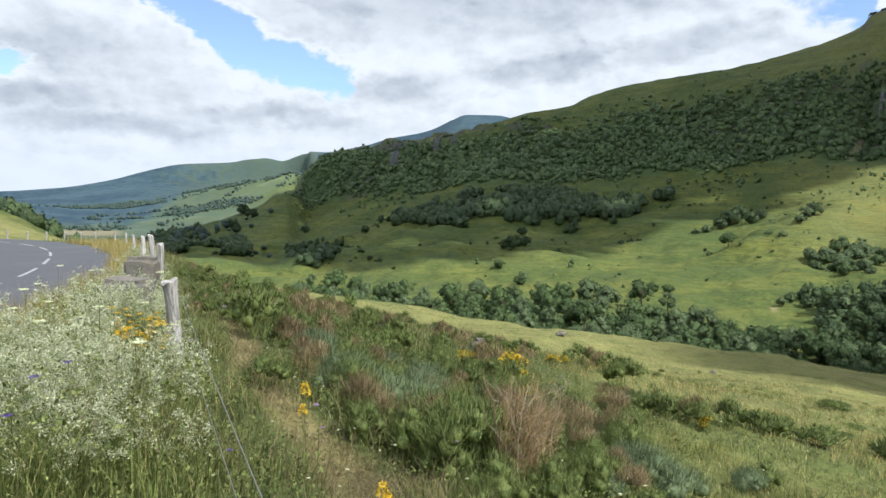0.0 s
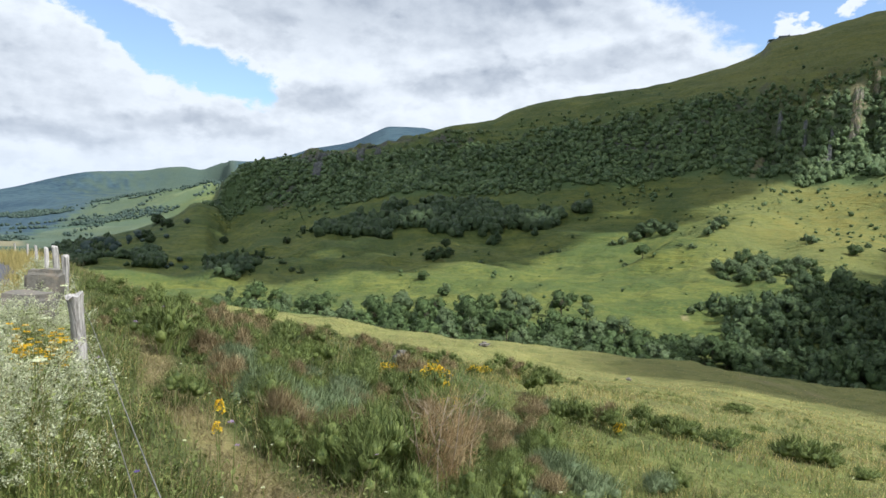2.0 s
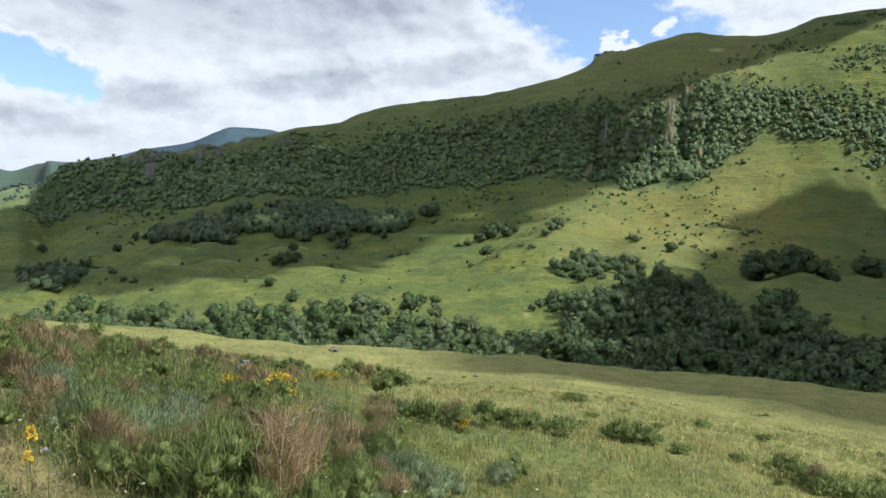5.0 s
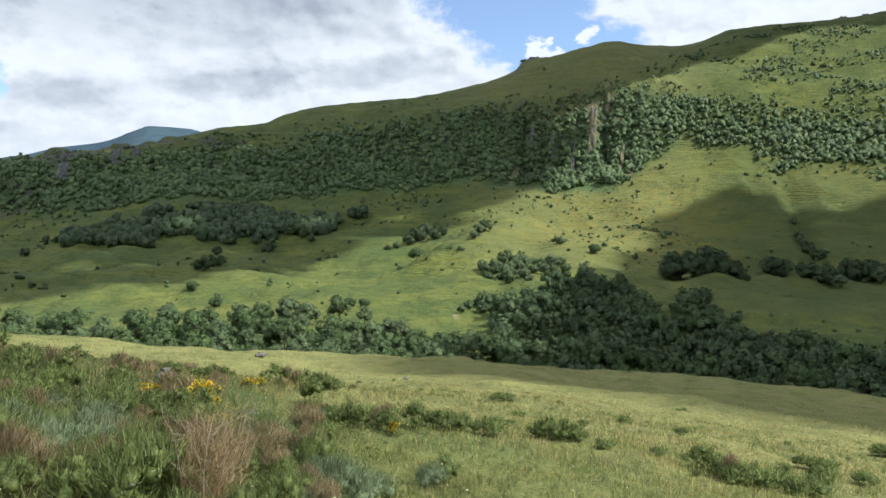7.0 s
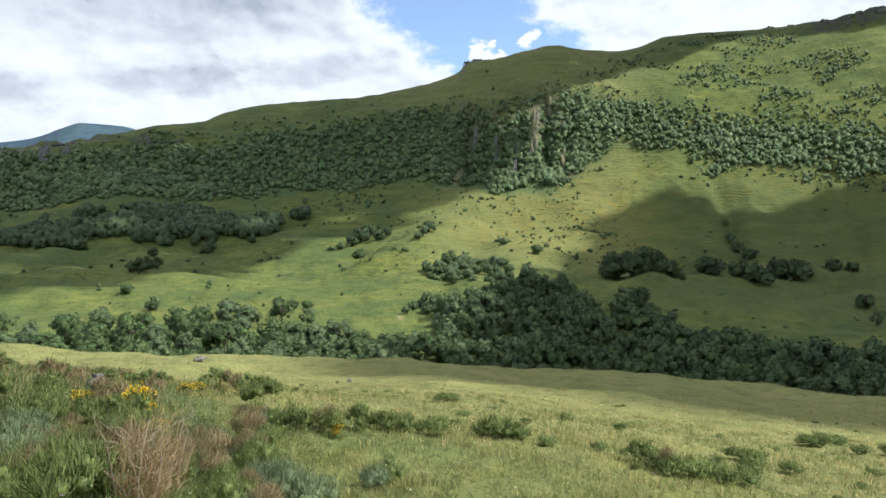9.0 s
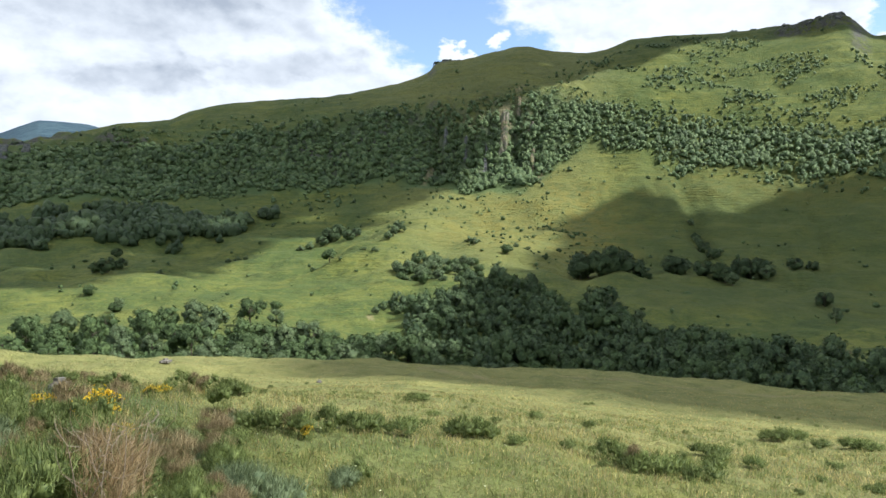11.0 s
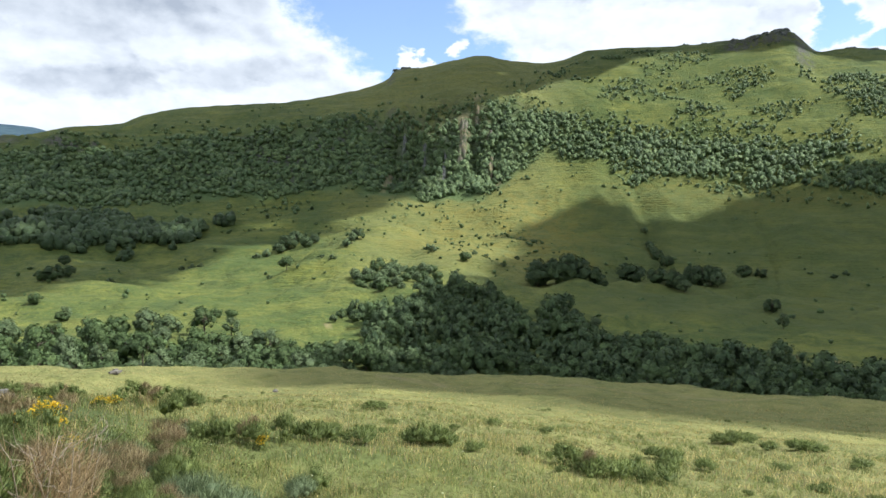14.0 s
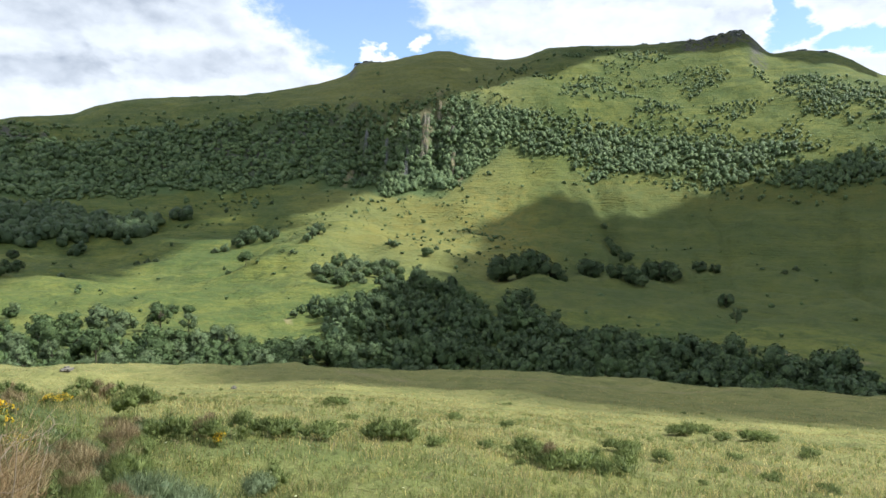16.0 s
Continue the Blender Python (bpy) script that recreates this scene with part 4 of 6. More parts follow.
# ---- woods on the mountain ----
def woods(name, label, spots, sizes, seed, leaf, quads=12, tall=1.0, lobes=1, level=1):
    """Far trees in one mesh: rounded lobes with leaf clumps about them."""
    rng = np.random.default_rng(seed)
    n = len(spots)
    base, f = ball(level)
    stretch = np.column_stack([rng.uniform(0.8, 1.2, n), rng.uniform(0.8, 1.2, n), rng.uniform(0.75, 1.3, n) * tall])[:, None, None]
    z = height(spots[:, 0], spots[:, 1])
    mid = np.column_stack([spots, z + sizes * 0.4 * stretch[:, 0, 0, 2]])
    off = rng.normal(size=(n, lobes, 3))
    off /= np.linalg.norm(off, axis=2)[..., None]
    off *= 0.0 if lobes == 1 else 1.0
    c = mid[:, None] + off * sizes[:, None, None] * (0.23 if lobes < 4 else 0.33) * stretch[:, :, 0]
    rad = sizes[:, None] * (rng.uniform(0.42, 0.5, (n, 1)) if lobes == 1 else rng.uniform(0.36, 0.62, (n, lobes)) / lobes**0.5 * (1.0 if lobes < 4 else 1.42))
    lump = rng.uniform(0.62, 1.24, (n, lobes, len(base), 1))
    core = c[:, :, None] + base * lump * rad[:, :, None, None] * stretch * (0.84 if lobes > 5 else 1.0)
    cf = (f[None] + (np.arange(n * lobes) * len(base))[:, None, None]).reshape(-1, 3)
    lean = np.array([0, 0, 0.2])
    flat = base + 0.7 * off[:, :, None] + lean + (0.14 if lobes == 1 else 0.28) * rng.normal(size=core.shape)
    k = rng.integers(0, lobes, (n, quads))
    row = np.arange(n)[:, None]
    d = rng.normal(size=(n, quads, 3))
    d /= np.linalg.norm(d, axis=2)[..., None]
    d[..., 2] = np.where(rng.random((n, quads)) < 0.6, np.abs(d[..., 2]), d[..., 2])
    p = c[row, k] + d * rad[row, k][..., None] * rng.uniform(0.88, 1.14, (n, quads, 1)) * stretch[:, :, 0]
    face = d + 0.7 * rng.normal(size=d.shape)
    t = np.cross(face, rng.normal(size=d.shape))
    t /= np.linalg.norm(t, axis=2)[..., None]
    b = np.cross(face, t)
    b /= np.linalg.norm(b, axis=2)[..., None]
    s = sizes[:, None, None] * rng.uniform(0.06, 0.12, (n, quads, 1)) * (1.0 if lobes < 3 else 0.75 if lobes < 6 else 0.6)
    tri = np.stack([p - t * s, p + t * s, p + b * s * 1.4], 2).reshape(-1, 3)
    soft = np.repeat((d + 0.7 * off[row, k] + lean + 0.25 * rng.normal(size=d.shape)).reshape(-1, 3), 3, 0)
    normals = np.concatenate([flat.reshape(-1, 3), soft])
    normals /= np.linalg.norm(normals, axis=1)[:, None]
    verts = np.concatenate([core.reshape(-1, 3), tri])
    faces = np.concatenate([cf, np.arange(len(tri)).reshape(-1, 3) + n * lobes * len(base)])
    me = raw_mesh(name, verts, faces, leaf)
    soften(me, normals)
    return tagged(new(name, me), label, "woodland", kind="stuff")


def scatter(rng, n, a0, a1, r0, r1):
    a, r = rng.uniform(a0, a1, n), np.sqrt(rng.uniform(r0**2, r1**2, n))
    return a, r, r * np.sin(np.radians(a)), r * np.cos(np.radians(a))


def mountain_woods():
    rng = np.random.default_rng(7)
    a, r, x, y = scatter(rng, 90000, -13, 78, 560, 1000)
    base, top = line_at(TREEFOOT, a), line_at(TREETOP, a)
    clumps, wide, ragged = rough(x, y, 38.0, 3, 21), rough(x, y, 110.0, 2, 22), rough(x, y, 17.0, 2, 25)
    w = (r - base) / (top - base)
    lit = step(41, 46, a)
    # closed wood between the two lines, fraying out at both
    dens = step(-0.12, 0.12, w + 0.1 * ragged + 0.06 * clumps) * (1 - step(0.62, 1.2, w + 0.22 * clumps + 0.12 * ragged)) * np.clip(0.95 + 0.55 * clumps, 0.3, 1)
    dens *= 1 - lit * np.clip(0.05 - 0.6 * clumps + 0.3 * wide, 0.0, 0.7)
    # thorn scattered over the grass above and below
    above = (1 - step(1.4 + 2.2 * lit, 2.0 + 2.5 * lit, w)) * step(0.5, 0.9, w) * (0.02 + 0.22 * lit + 0.2 * step(57, 64, a)) * np.clip(0.3 + 1.5 * clumps + 0.5 * ragged, 0, 1.6)
    below = step(-0.7, -0.2, w) * (1 - step(0, 0.2, w)) * 0.13 * np.clip(0.1 + 1.3 * clumps + 0.6 * ragged, 0, 1.5)
    dens = np.maximum(dens, np.maximum(above, below))
    # bare rock, screes and the floors of the clefts stay open
    for a0, r0, a1, r1, half in FACES:
        t = np.clip((r - r0) / (r1 - r0), 0, 1)
        dens *= 1 - 0.93 * (np.abs((a - a0 - (a1 - a0) * t) * r * math.pi / 180) < half * 0.85) * (r > r0 - 4) * (r < r1 + 3)
    for a0, r0, a1, r1, half in SCREES[:1]:
        t = np.clip((r - r0) / (r1 - r0), 0, 1)
        dens *= 1 - 0.93 * (np.abs(a - a0 - (a1 - a0) * t) < half) * (r > r0 - 6) * (r < r1)
    keep = rng.random(len(a)) < dens * (0.8 + 0.2 * lit)
    x, y, a, w, lit = x[keep], y[keep], a[keep], w[keep], lit[keep]
    sizes = (2.4 + 5.0 * rng.random(len(x)) ** 1.4) * (1 - 0.3 * step(0.7, 1.1, w)) * (1 - 0.3 * step(0.05, -0.2, w)) * (1 + 0.2 * (1 - lit) * step(-0.05, 0.1, w) * (1 - step(0.8, 1.0, w)))
    spots = np.column_stack([x, y])
    dark = rng.random(len(x)) < 0.09 + 0.07 * lit
    near = a > 31
    for sel, mat, label, lobes, seed in ((~dark & ~near, WOODS, "dense deciduous wood of small round-crowned trees on the mountain", 1, 8), (~dark & near, WOODS, "open sunlit wood of grey-green trees below the ridge", 3, 10), (dark, LEAF_C, "darker trees among the deciduous mountain wood", 2, 9)):
        woods("mountain_wood", label, spots[sel], sizes[sel], seed, mat, 10 if lobes == 1 else 16, 0.78 if lobes == 1 else 1.08, lobes)


mountain_woods()
DARK_WOOD = [(-6.0, 628), (-2.3, 640), (1.9, 664), (5.3, 672), (8.6, 655), (10.5, 648), (14.3, 614), (17.1, 626), (18.9, 638), (17.6, 612), (14.8, 597), (12.0, 562), (10.5, 570), (6.7, 560), (2.4, 574), (0.5, 560), (-2.3, 596)]


def valley_woods():
    rng = np.random.default_rng(17)
    gx, gy = np.meshgrid(np.arange(20, 330, 5.2), np.arange(20, 290, 5.2))
    gx, gy = (gx + rng.uniform(-2.4, 2.4, gx.shape)).ravel(), (gy + rng.uniform(-2.4, 2.4, gy.shape)).ravel()
    keep = inside(FOREST, gx, gy) & (rough(gx, gy, 16.0, 2, 29) > -0.9) & (np.hypot(gx, gy) > line_at(STREAM, np.degrees(np.arctan2(gx, gy))) + 8)
    gx, gy = gx[keep], gy[keep]
    pale = rng.random(len(gx)) < 0.3
    a = rng.uniform(-12.5, 27, 260)
    r = line_at(STREAM, a) + rng.uniform(-16, 52, 260) * (1 - 0.4 * step(18, 26, a))
    x, y = r * np.sin(np.radians(a)), r * np.cos(np.radians(a))
    woods("brook_thicket", "bushes and young trees crowding the brook", np.column_stack([x, y]), rng.uniform(3.0, 5.5, 260), 26, LEAF_A, 200, 1.0, 12)
    spots, sizes = np.column_stack([gx, gy]), 4.0 + 5.5 * rng.random(len(gx)) ** 1.6
    woods("valley_thicket", "dense green wood behind the brook", spots[~pale], sizes[~pale], 27, LEAF_C, 270, 1.1, 15)
    woods("valley_thicket", "grey-green willows in the wood behind the brook", spots[pale], sizes[pale] * 0.9, 28, LEAF_A, 270, 1.05, 15)
    a, r, x, y = scatter(rng, 5200, -7, 19, 550, 680)
    keep = inside(DARK_WOOD, x + 14 * rough(x, y, 22.0, 3, 41), y + 14 * rough(x, y, 22.0, 3, 42)) & (rng.random(len(a)) < np.clip(0.55 + 0.6 * rough(x, y, 26.0, 2, 31), 0.05, 0.8))
    woods("hill_copse", "dark wood of deciduous trees on the lower slope", np.column_stack([x, y])[keep], rng.uniform(5, 10, keep.sum()), 18, LEAF_C, 26, 1.0, 4)
    # scrub dotted over the pastures
    a, r, x, y = scatter(rng, 15000, -13, 74, 280, 700)
    d = rough(x, y, 70.0, 3, 33)
    keep = (rng.random(len(a)) < np.clip(0.03 + 0.3 * (d - 0.35), 0.014, 0.3) * (1 + 8.0 * step(23, 27, a) * (1 - step(43, 47, a)) * step(360, 400, r))) & (r < line_at(TREEFOOT, a)) & (r > line_at(FOOT, a) + 15)
    woods("pasture_scrub", "scattered low scrub on the grassy slope", np.column_stack([x, y])[keep], 0.8 + 3.2 * rng.random(keep.sum()) ** 2.5, 19, LEAF_A, 14, 0.75, 2)
    # woods and hedges far down the valley
    a, r, x, y = scatter(rng, 42000, -35, -11, 500, 3000)
    d = rough(x, y, 260.0, 3, 35)
    near = (r > 330) & (r < 780) & (a > -26) & (a < -14.5)
    hedge = (np.abs(lattice(x / 190 + 0.3, y / 260, 36)) < 0.035) | (d > 0.6)
    keep = (near & (rng.random(len(a)) < np.clip(0.1 + 0.5 * d, 0.004, 0.2)) & (rough(x, y, 90.0, 2, 38) > -0.25)) | ((r > 1250) & hedge & (rng.random(len(a)) < 0.5))
    x, y = x + rng.normal(size=len(a)) * 9, y + rng.normal(size=len(a)) * 9
    woods("valley_wood", "far woods and hedgerows along the valley floor", np.column_stack([x, y])[keep], (3.5 + 6 * rng.random(keep.sum()) ** 1.8) * (1 + r[keep] / 5000), 20, HAZED_LEAF, 8, 0.9)
    # belts of trees where the side valley meets the foot of the spur
    for k, (ring, dens) in enumerate(((((-24.5, 560), (-23.5, 800), (-21.9, 852), (-19.8, 720), (-19.5, 600), (-22, 560)), 0.75), (((-19.3, 567), (-18.7, 614), (-17.1, 650), (-16.1, 640), (-15.9, 596), (-17.8, 561)), 0.6), (((-13.1, 521), (-11.5, 614), (-10.2, 622), (-9, 572), (-8.9, 548), (-10.8, 433), (-11.8, 413), (-13.1, 420)), 0.35))):
        bearings, reach = zip(*ring)
        a, r, x, y = scatter(rng, 1500, min(bearings), max(bearings), min(reach), max(reach))
        keep = inside(ring, x + 12 * rough(x, y, 25.0, 2, 43), y + 12 * rough(x, y, 25.0, 2, 44)) & (rng.random(len(a)) < dens * np.clip(0.6 + 0.9 * rough(x, y, 30.0, 2, 45), 0, 1.3))
        woods("spur_copse", "dark deciduous copse at the foot of the spur", np.column_stack([x, y])[keep], rng.uniform(4, 9, keep.sum()), 46 + k, LEAF_C, 20, 1.0, 3)
    a, r, x, y = scatter(rng, 1200, -40, -28.5, 110, 215)
    keep = (rng.random(len(a)) < 0.6) & (r > 128 + 5 * (a + 40))
    woods("hill_wood", "dark trees on the rise beyond the road bend", np.column_stack([x, y])[keep], rng.uniform(2.5, 5, keep.sum()), 21, LEAF_C, 20, 1.0, 2)


valley_woods()


# ---- crags ----
def rock_material():
    m, n, b = surface("crag_rock", 0.95, 0.2)
    p = n.add("ShaderNodeNewGeometry").outputs["Position"]
    q = n.add("ShaderNodeMapping", ins={"Vector": p, "Scale": (0.4, 0.4, 0.09)}).outputs[0]
    g, w = n.noise(q, 1.0, 6, 0.7), n.noise(p, 0.06, 4, 0.6)
    c = n.mix(n.ramp(g, 0.35, 0.65), (0.08, 0.076, 0.066), (0.27, 0.24, 0.185))
    c = n.mix(n.ramp(w, 0.45, 0.65, 0, 0.7), c, (0.3, 0.23, 0.13))
    c = n.mix(n.ramp(n.noise(p, 0.3, 5, 0.7), 0.46, 0.58, 0, 0.85), c, (0.07, 0.11, 0.035))
    n.put(c, b.inputs["Base Color"])
    bump(n, b, n.math("ADD", g, n.noise(p, 0.8, 5, 0.7)), 0.9, 0.8)
    return m


def dark_rock_material():
    m, n, b = surface("ridge_rock", 0.95, 0.2)
    p = n.add("ShaderNodeNewGeometry").outputs["Position"]
    g = n.noise(p, 0.25, 6, 0.7)
    c = n.mix(n.ramp(g, 0.35, 0.65), (0.07, 0.074, 0.076), (0.185, 0.185, 0.18))
    c = n.mix(n.ramp(n.noise(p, 0.12, 5, 0.7), 0.5, 0.62, 0, 0.75), c, (0.07, 0.10, 0.03))
    n.put(c, b.inputs["Base Color"])
    bump(n, b, g, 0.9, 1.0)
    return m


CRAG, RIDGE_ROCK = rock_material(), dark_rock_material()


def outcrop(a, r, wide, tall, deep, seed, material, label, sink=0.35):
    """A jagged mass of rock set into the slope: a lump broken into steps and clefts."""
    bm = bmesh.new()
    bmesh.ops.create_grid(bm, x_segments=22, y_segments=18, size=0.5)
    for v in bm.verts:
        u, t = v.co.x * 2, v.co.y + 0.5
        # front face rises, then rolls back into the hill
        edge = 1 - abs(u) ** 7
        cleft = noise.noise(Vector((u * 1.8 + seed, t * 2.5, 0.3)))
        crown = 0.8 + 0.25 * noise.noise(Vector((u * 2.5 + seed, 7.1, 0)))
        z = tall * crown * edge * min(1, t / 0.55) ** 0.9 + tall * 0.05 * noise.noise(Vector((u * 9, t * 9, seed)))
        y = deep * (0.25 * t + 0.9 * max(0, t - 0.5)) - deep * 0.35 * abs(cleft) * (t < 0.6) * edge
        v.co = Vector((u * wide / 2 + noise.noise(Vector((u * 6, t * 6, seed + 2))) * wide * 0.03, y, z - tall * sink * (1 - edge) - 1.5))
    me = bpy.data.meshes.new("outcrop")
    bm.to_mesh(me)
    bm.free()
    me.materials.append(material)
    ob = tagged(new("outcrop", me), label, "rock outcrop")
    p = ground_at(a, r)
    ob.matrix_basis = pose(p.x, p.y, p.z, 0, 0, -a)
    return ob


def rock_face(a0, r0, a1, r1, half, lift, seed, material, label):
    """A craggy rib that climbs the slope from foot to head, broken into upright columns and ledges."""
    nu, nv = 26, 46
    u, v = np.meshgrid(np.linspace(-1, 1, nu), np.linspace(0, 1, nv))
    u, v = u.ravel(), v.ravel()
    r = r0 + (r1 - r0) * v
    ragged = 1 + 0.3 * lattice(v * 5 + seed, np.sign(u) * 3.0, seed)
    side = u * half * ragged * (1 - 0.35 * v)
    a = a0 + (a1 - a0) * v + side / r * 180 / math.pi
    x, y = r * np.sin(np.radians(a)), r * np.cos(np.radians(a))
    rim = (1 - np.abs(u) ** 4) * np.minimum(1, 6 * v) * np.minimum(1, 5 * (1 - v))
    column = np.abs(lattice(side / 2.6 + seed, v * 3, seed + 1)) + 0.5 * np.abs(lattice(side / 1.1, v * 7, seed + 2))
    ledge = (v * 9 + 0.5 * lattice(side / 4, v * 4, seed + 3)) % 1.0
    out = rim * lift * (0.45 + 0.6 * column + 0.45 * ledge) - 1.5 * (1 - rim)
    z = height(x, y) + out * 0.7
    x, y = x - out * 0.7 * np.sin(np.radians(a)), y - out * 0.7 * np.cos(np.radians(a))
    at = ground_at(a0, r0)
    verts = np.column_stack([x - at.x, y - at.y, z - at.z])
    i, j = np.meshgrid(np.arange(nv - 1), np.arange(nu - 1), indexing="ij")
    k = (i * nu + j).ravel()
    me = raw_mesh("rock_face", verts, np.stack([k, k + 1, k + nu + 1, k + nu], 1), material)
    ob = tagged(new("rock_face", me), label, "rock face")
    ob.matrix_basis = pose(at.x, at.y, at.z)
    return ob


OCHRE = "ochre and grey rock rib with ledges on the wooded slope"
for k, (a0, r0, a1, r1, half) in enumerate(FACES):
    rock_face(a0, r0, a1, r1, half, 4.5 if k < 2 else 3.0, 200 + k, CRAG if k < 4 else RIDGE_ROCK, OCHRE if k < 4 else "dark mossy basalt rib among trees on the slope")
DARK = "dark weathered rock outcrop on the mountain ridge"
for k, (a, r, w, h) in enumerate([(62.4, 1040, 26, 7), (61.6, 1030, 28, 7), (60.6, 1020, 28, 6), (59.5, 1012, 24, 6), (62.3, 1014, 22, 7), (61.2, 1002, 20, 6), (32.1, 1006, 14, 5), (32.9, 1010, 18, 5), (33.8, 1016, 16, 4), (55.6, 1090, 14, 6), (57, 1085, 10, 5), (68.2, 1080, 20, 5), (66.9, 1080, 18, 5), (-0.5, 838, 12, 10), (-3.5, 842, 20, 10), (-5.8, 846, 24, 9), (0.4, 836, 16, 9)]):
    outcrop(a, r, w, h, 14, 230 + k, RIDGE_ROCK, DARK)
# ---- road ----
def asphalt_material():
    m, n, b = surface("asphalt", 0.85, 0.3)
    p = n.add("ShaderNodeNewGeometry").outputs["Position"]
    c = n.mix(n.noise(p, 60.0, 3, 0.7), (0.055, 0.057, 0.065), (0.10, 0.10, 0.11))
    c = n.mix(n.ramp(n.noise(p, 0.5, 5, 0.6), 0.45, 0.7, 0.0, 0.5), c, (0.11, 0.11, 0.115))
    n.put(c, b.inputs["Base Color"])
    bump(n, b, n.noise(p, 90.0, 3, 0.7), 0.5, 0.006)
    return m


def worn_paint():
    m, n, b = surface("road_paint", 0.7, 0.3)
    p = n.add("ShaderNodeNewGeometry").outputs["Position"]
    n.put(n.mix(n.ramp(n.noise(p, 22.0, 5, 0.7), 0.5, 0.68), (0.33, 0.33, 0.33), (0.13, 0.13, 0.14)), b.inputs["Base Color"])
    return m


def along_road(count=160):
    pts = np.array(ROAD, float)
    s = np.concatenate([[0], np.cumsum(np.hypot(*np.diff(pts, axis=0).T))])
    t = np.linspace(0, s[-1], count)
    x, y = glide(s, pts[:, 0], t), glide(s, pts[:, 1], t)
    for _ in range(3):
        x[1:-1], y[1:-1] = (x[:-2] + 2 * x[1:-1] + x[2:]) / 4, (y[:-2] + 2 * y[1:-1] + y[2:]) / 4
    d = np.stack([np.gradient(x), np.gradient(y)], 1)
    d /= np.linalg.norm(d, axis=1)[:, None]
    return t, np.stack([x, y], 1), np.stack([d[:, 1], -d[:, 0]], 1)


ROAD_TOP = -EYE_HEIGHT + 0.01


def road_strip(name, t0, t1, off, half, top, thick, material, wobble=0.0, seed=1):
    t, mid, side = along_road(400)
    k = (t >= t0) & (t <= t1)
    mid, side = mid[k], side[k]
    w = half + wobble * lattice(t[k] * 1.3, t[k] * 0 + 0.5, seed)
    l, r = mid + side * (off - half), mid + side * (off + w)[:, None] if np.ndim(w) else mid + side * (off + half)
    n = len(mid)
    v = np.concatenate([np.column_stack([l, np.full(n, top)]), np.column_stack([r, np.full(n, top)]), np.column_stack([l, np.full(n, top - thick)]), np.column_stack([r, np.full(n, top - thick)])])
    i = np.arange(n - 1)
    f = np.concatenate([np.stack([i, i + n, i + n + 1, i + 1], 1), np.stack([i + n, i + 3 * n, i + 3 * n + 1, i + n + 1], 1), np.stack([i + 2 * n, i, i + 1, i + 2 * n + 1], 1)])
    return raw_mesh(name, v, f, material)


road = tagged(new("road", road_strip("road", 0, 120, -0.2, 2.25, ROAD_TOP, 0.12, asphalt_material(), 0.12)), "grey asphalt country road curving away", "road", kind="structure")
PAINT = worn_paint()
for k in range(14):
    t0 = 26.0 + 4.33 * k
    part_of("road_marking", road_strip("road_marking", t0, t0 + 3.0, 0, 0.045, ROAD_TOP + 0.005, 0.004, PAINT), road, "worn white dashed centre line")


# ---- low growth: arrays of blades ----
def blades(rng, x, y, tall, wide, lean=0.45, z=None, three=True):
    """Curved tapering blades rooted at plan places."""
    n = len(x)
    z = height(x, y) if z is None else z
    w = rng.uniform(0, 2 * math.pi, n)
    face = rng.uniform(0, 2 * math.pi, n)
    d = np.stack([np.cos(w), np.sin(w), np.zeros(n)], 1)
    s = np.stack([np.cos(face), np.sin(face), np.zeros(n)], 1) * (wide / 2)[:, None]
    p = np.column_stack([x, y, z - 0.02])
    up = np.array([0, 0, 1.0])
    lean = rng.uniform(0.1, 1.0, n)[:, None] * lean * tall[:, None]
    tip = p + up * (tall * rng.uniform(0.8, 1.0, n))[:, None] + d * lean
    if three:
        mid = p + up * (tall * 0.55)[:, None] + d * lean * 0.3
        v = np.stack([p - s, p + s, mid - s * 0.75, mid + s * 0.75, tip], 1)
        f = np.array([[0, 1, 3], [0, 3, 2], [2, 3, 4]])
    else:
        v = np.stack([p - s, p + s, tip], 1)
        f = np.array([[0, 1, 2]])
    k = v.shape[1]
    nrm = up * 0.8 + 0.75 * rng.normal(size=(n, 3))
    nrm /= np.linalg.norm(nrm, axis=1)[:, None]
    return v.reshape(-1, 3), (f[None] + (np.arange(n) * k)[:, None, None]).reshape(-1, 3), np.repeat(nrm, k, 0)


def pile(sets):
    """Joins (verts, faces, normals) sets."""
    vs, fs, ns, base = [], [], [], 0
    for v, f, n in sets:
        vs.append(v), fs.append(f + base), ns.append(n)
        base += len(v)
    return np.concatenate(vs), np.concatenate(fs), np.concatenate(ns)


def stuff(name, label, category, sets, material):
    v, f, n = pile(sets)
    me = raw_mesh(name, v, f, material)
    soften(me, n)
    return tagged(new(name, me), label, category, kind="stuff")


def specks(rng, p, size, up=0.6):
    v, f = leaf_quads(rng, p, np.tile([0, 0, 1.0], (len(p), 1)), size, 0.8)
    tri = np.concatenate([f[:, [0, 1, 2]], f[:, [0, 2, 3]]])
    n = np.tile([0, 0, 1.0], (len(v), 1)) + 0.5 * rng.normal(size=(len(v), 3))
    return v, tri, n / np.linalg.norm(n, axis=1)[:, None]


def fence_side(x, y):
    """Metres to the right of the fence line."""
    a = radians(-23.5)
    return x * math.cos(a) - y * math.sin(a) + 0.15


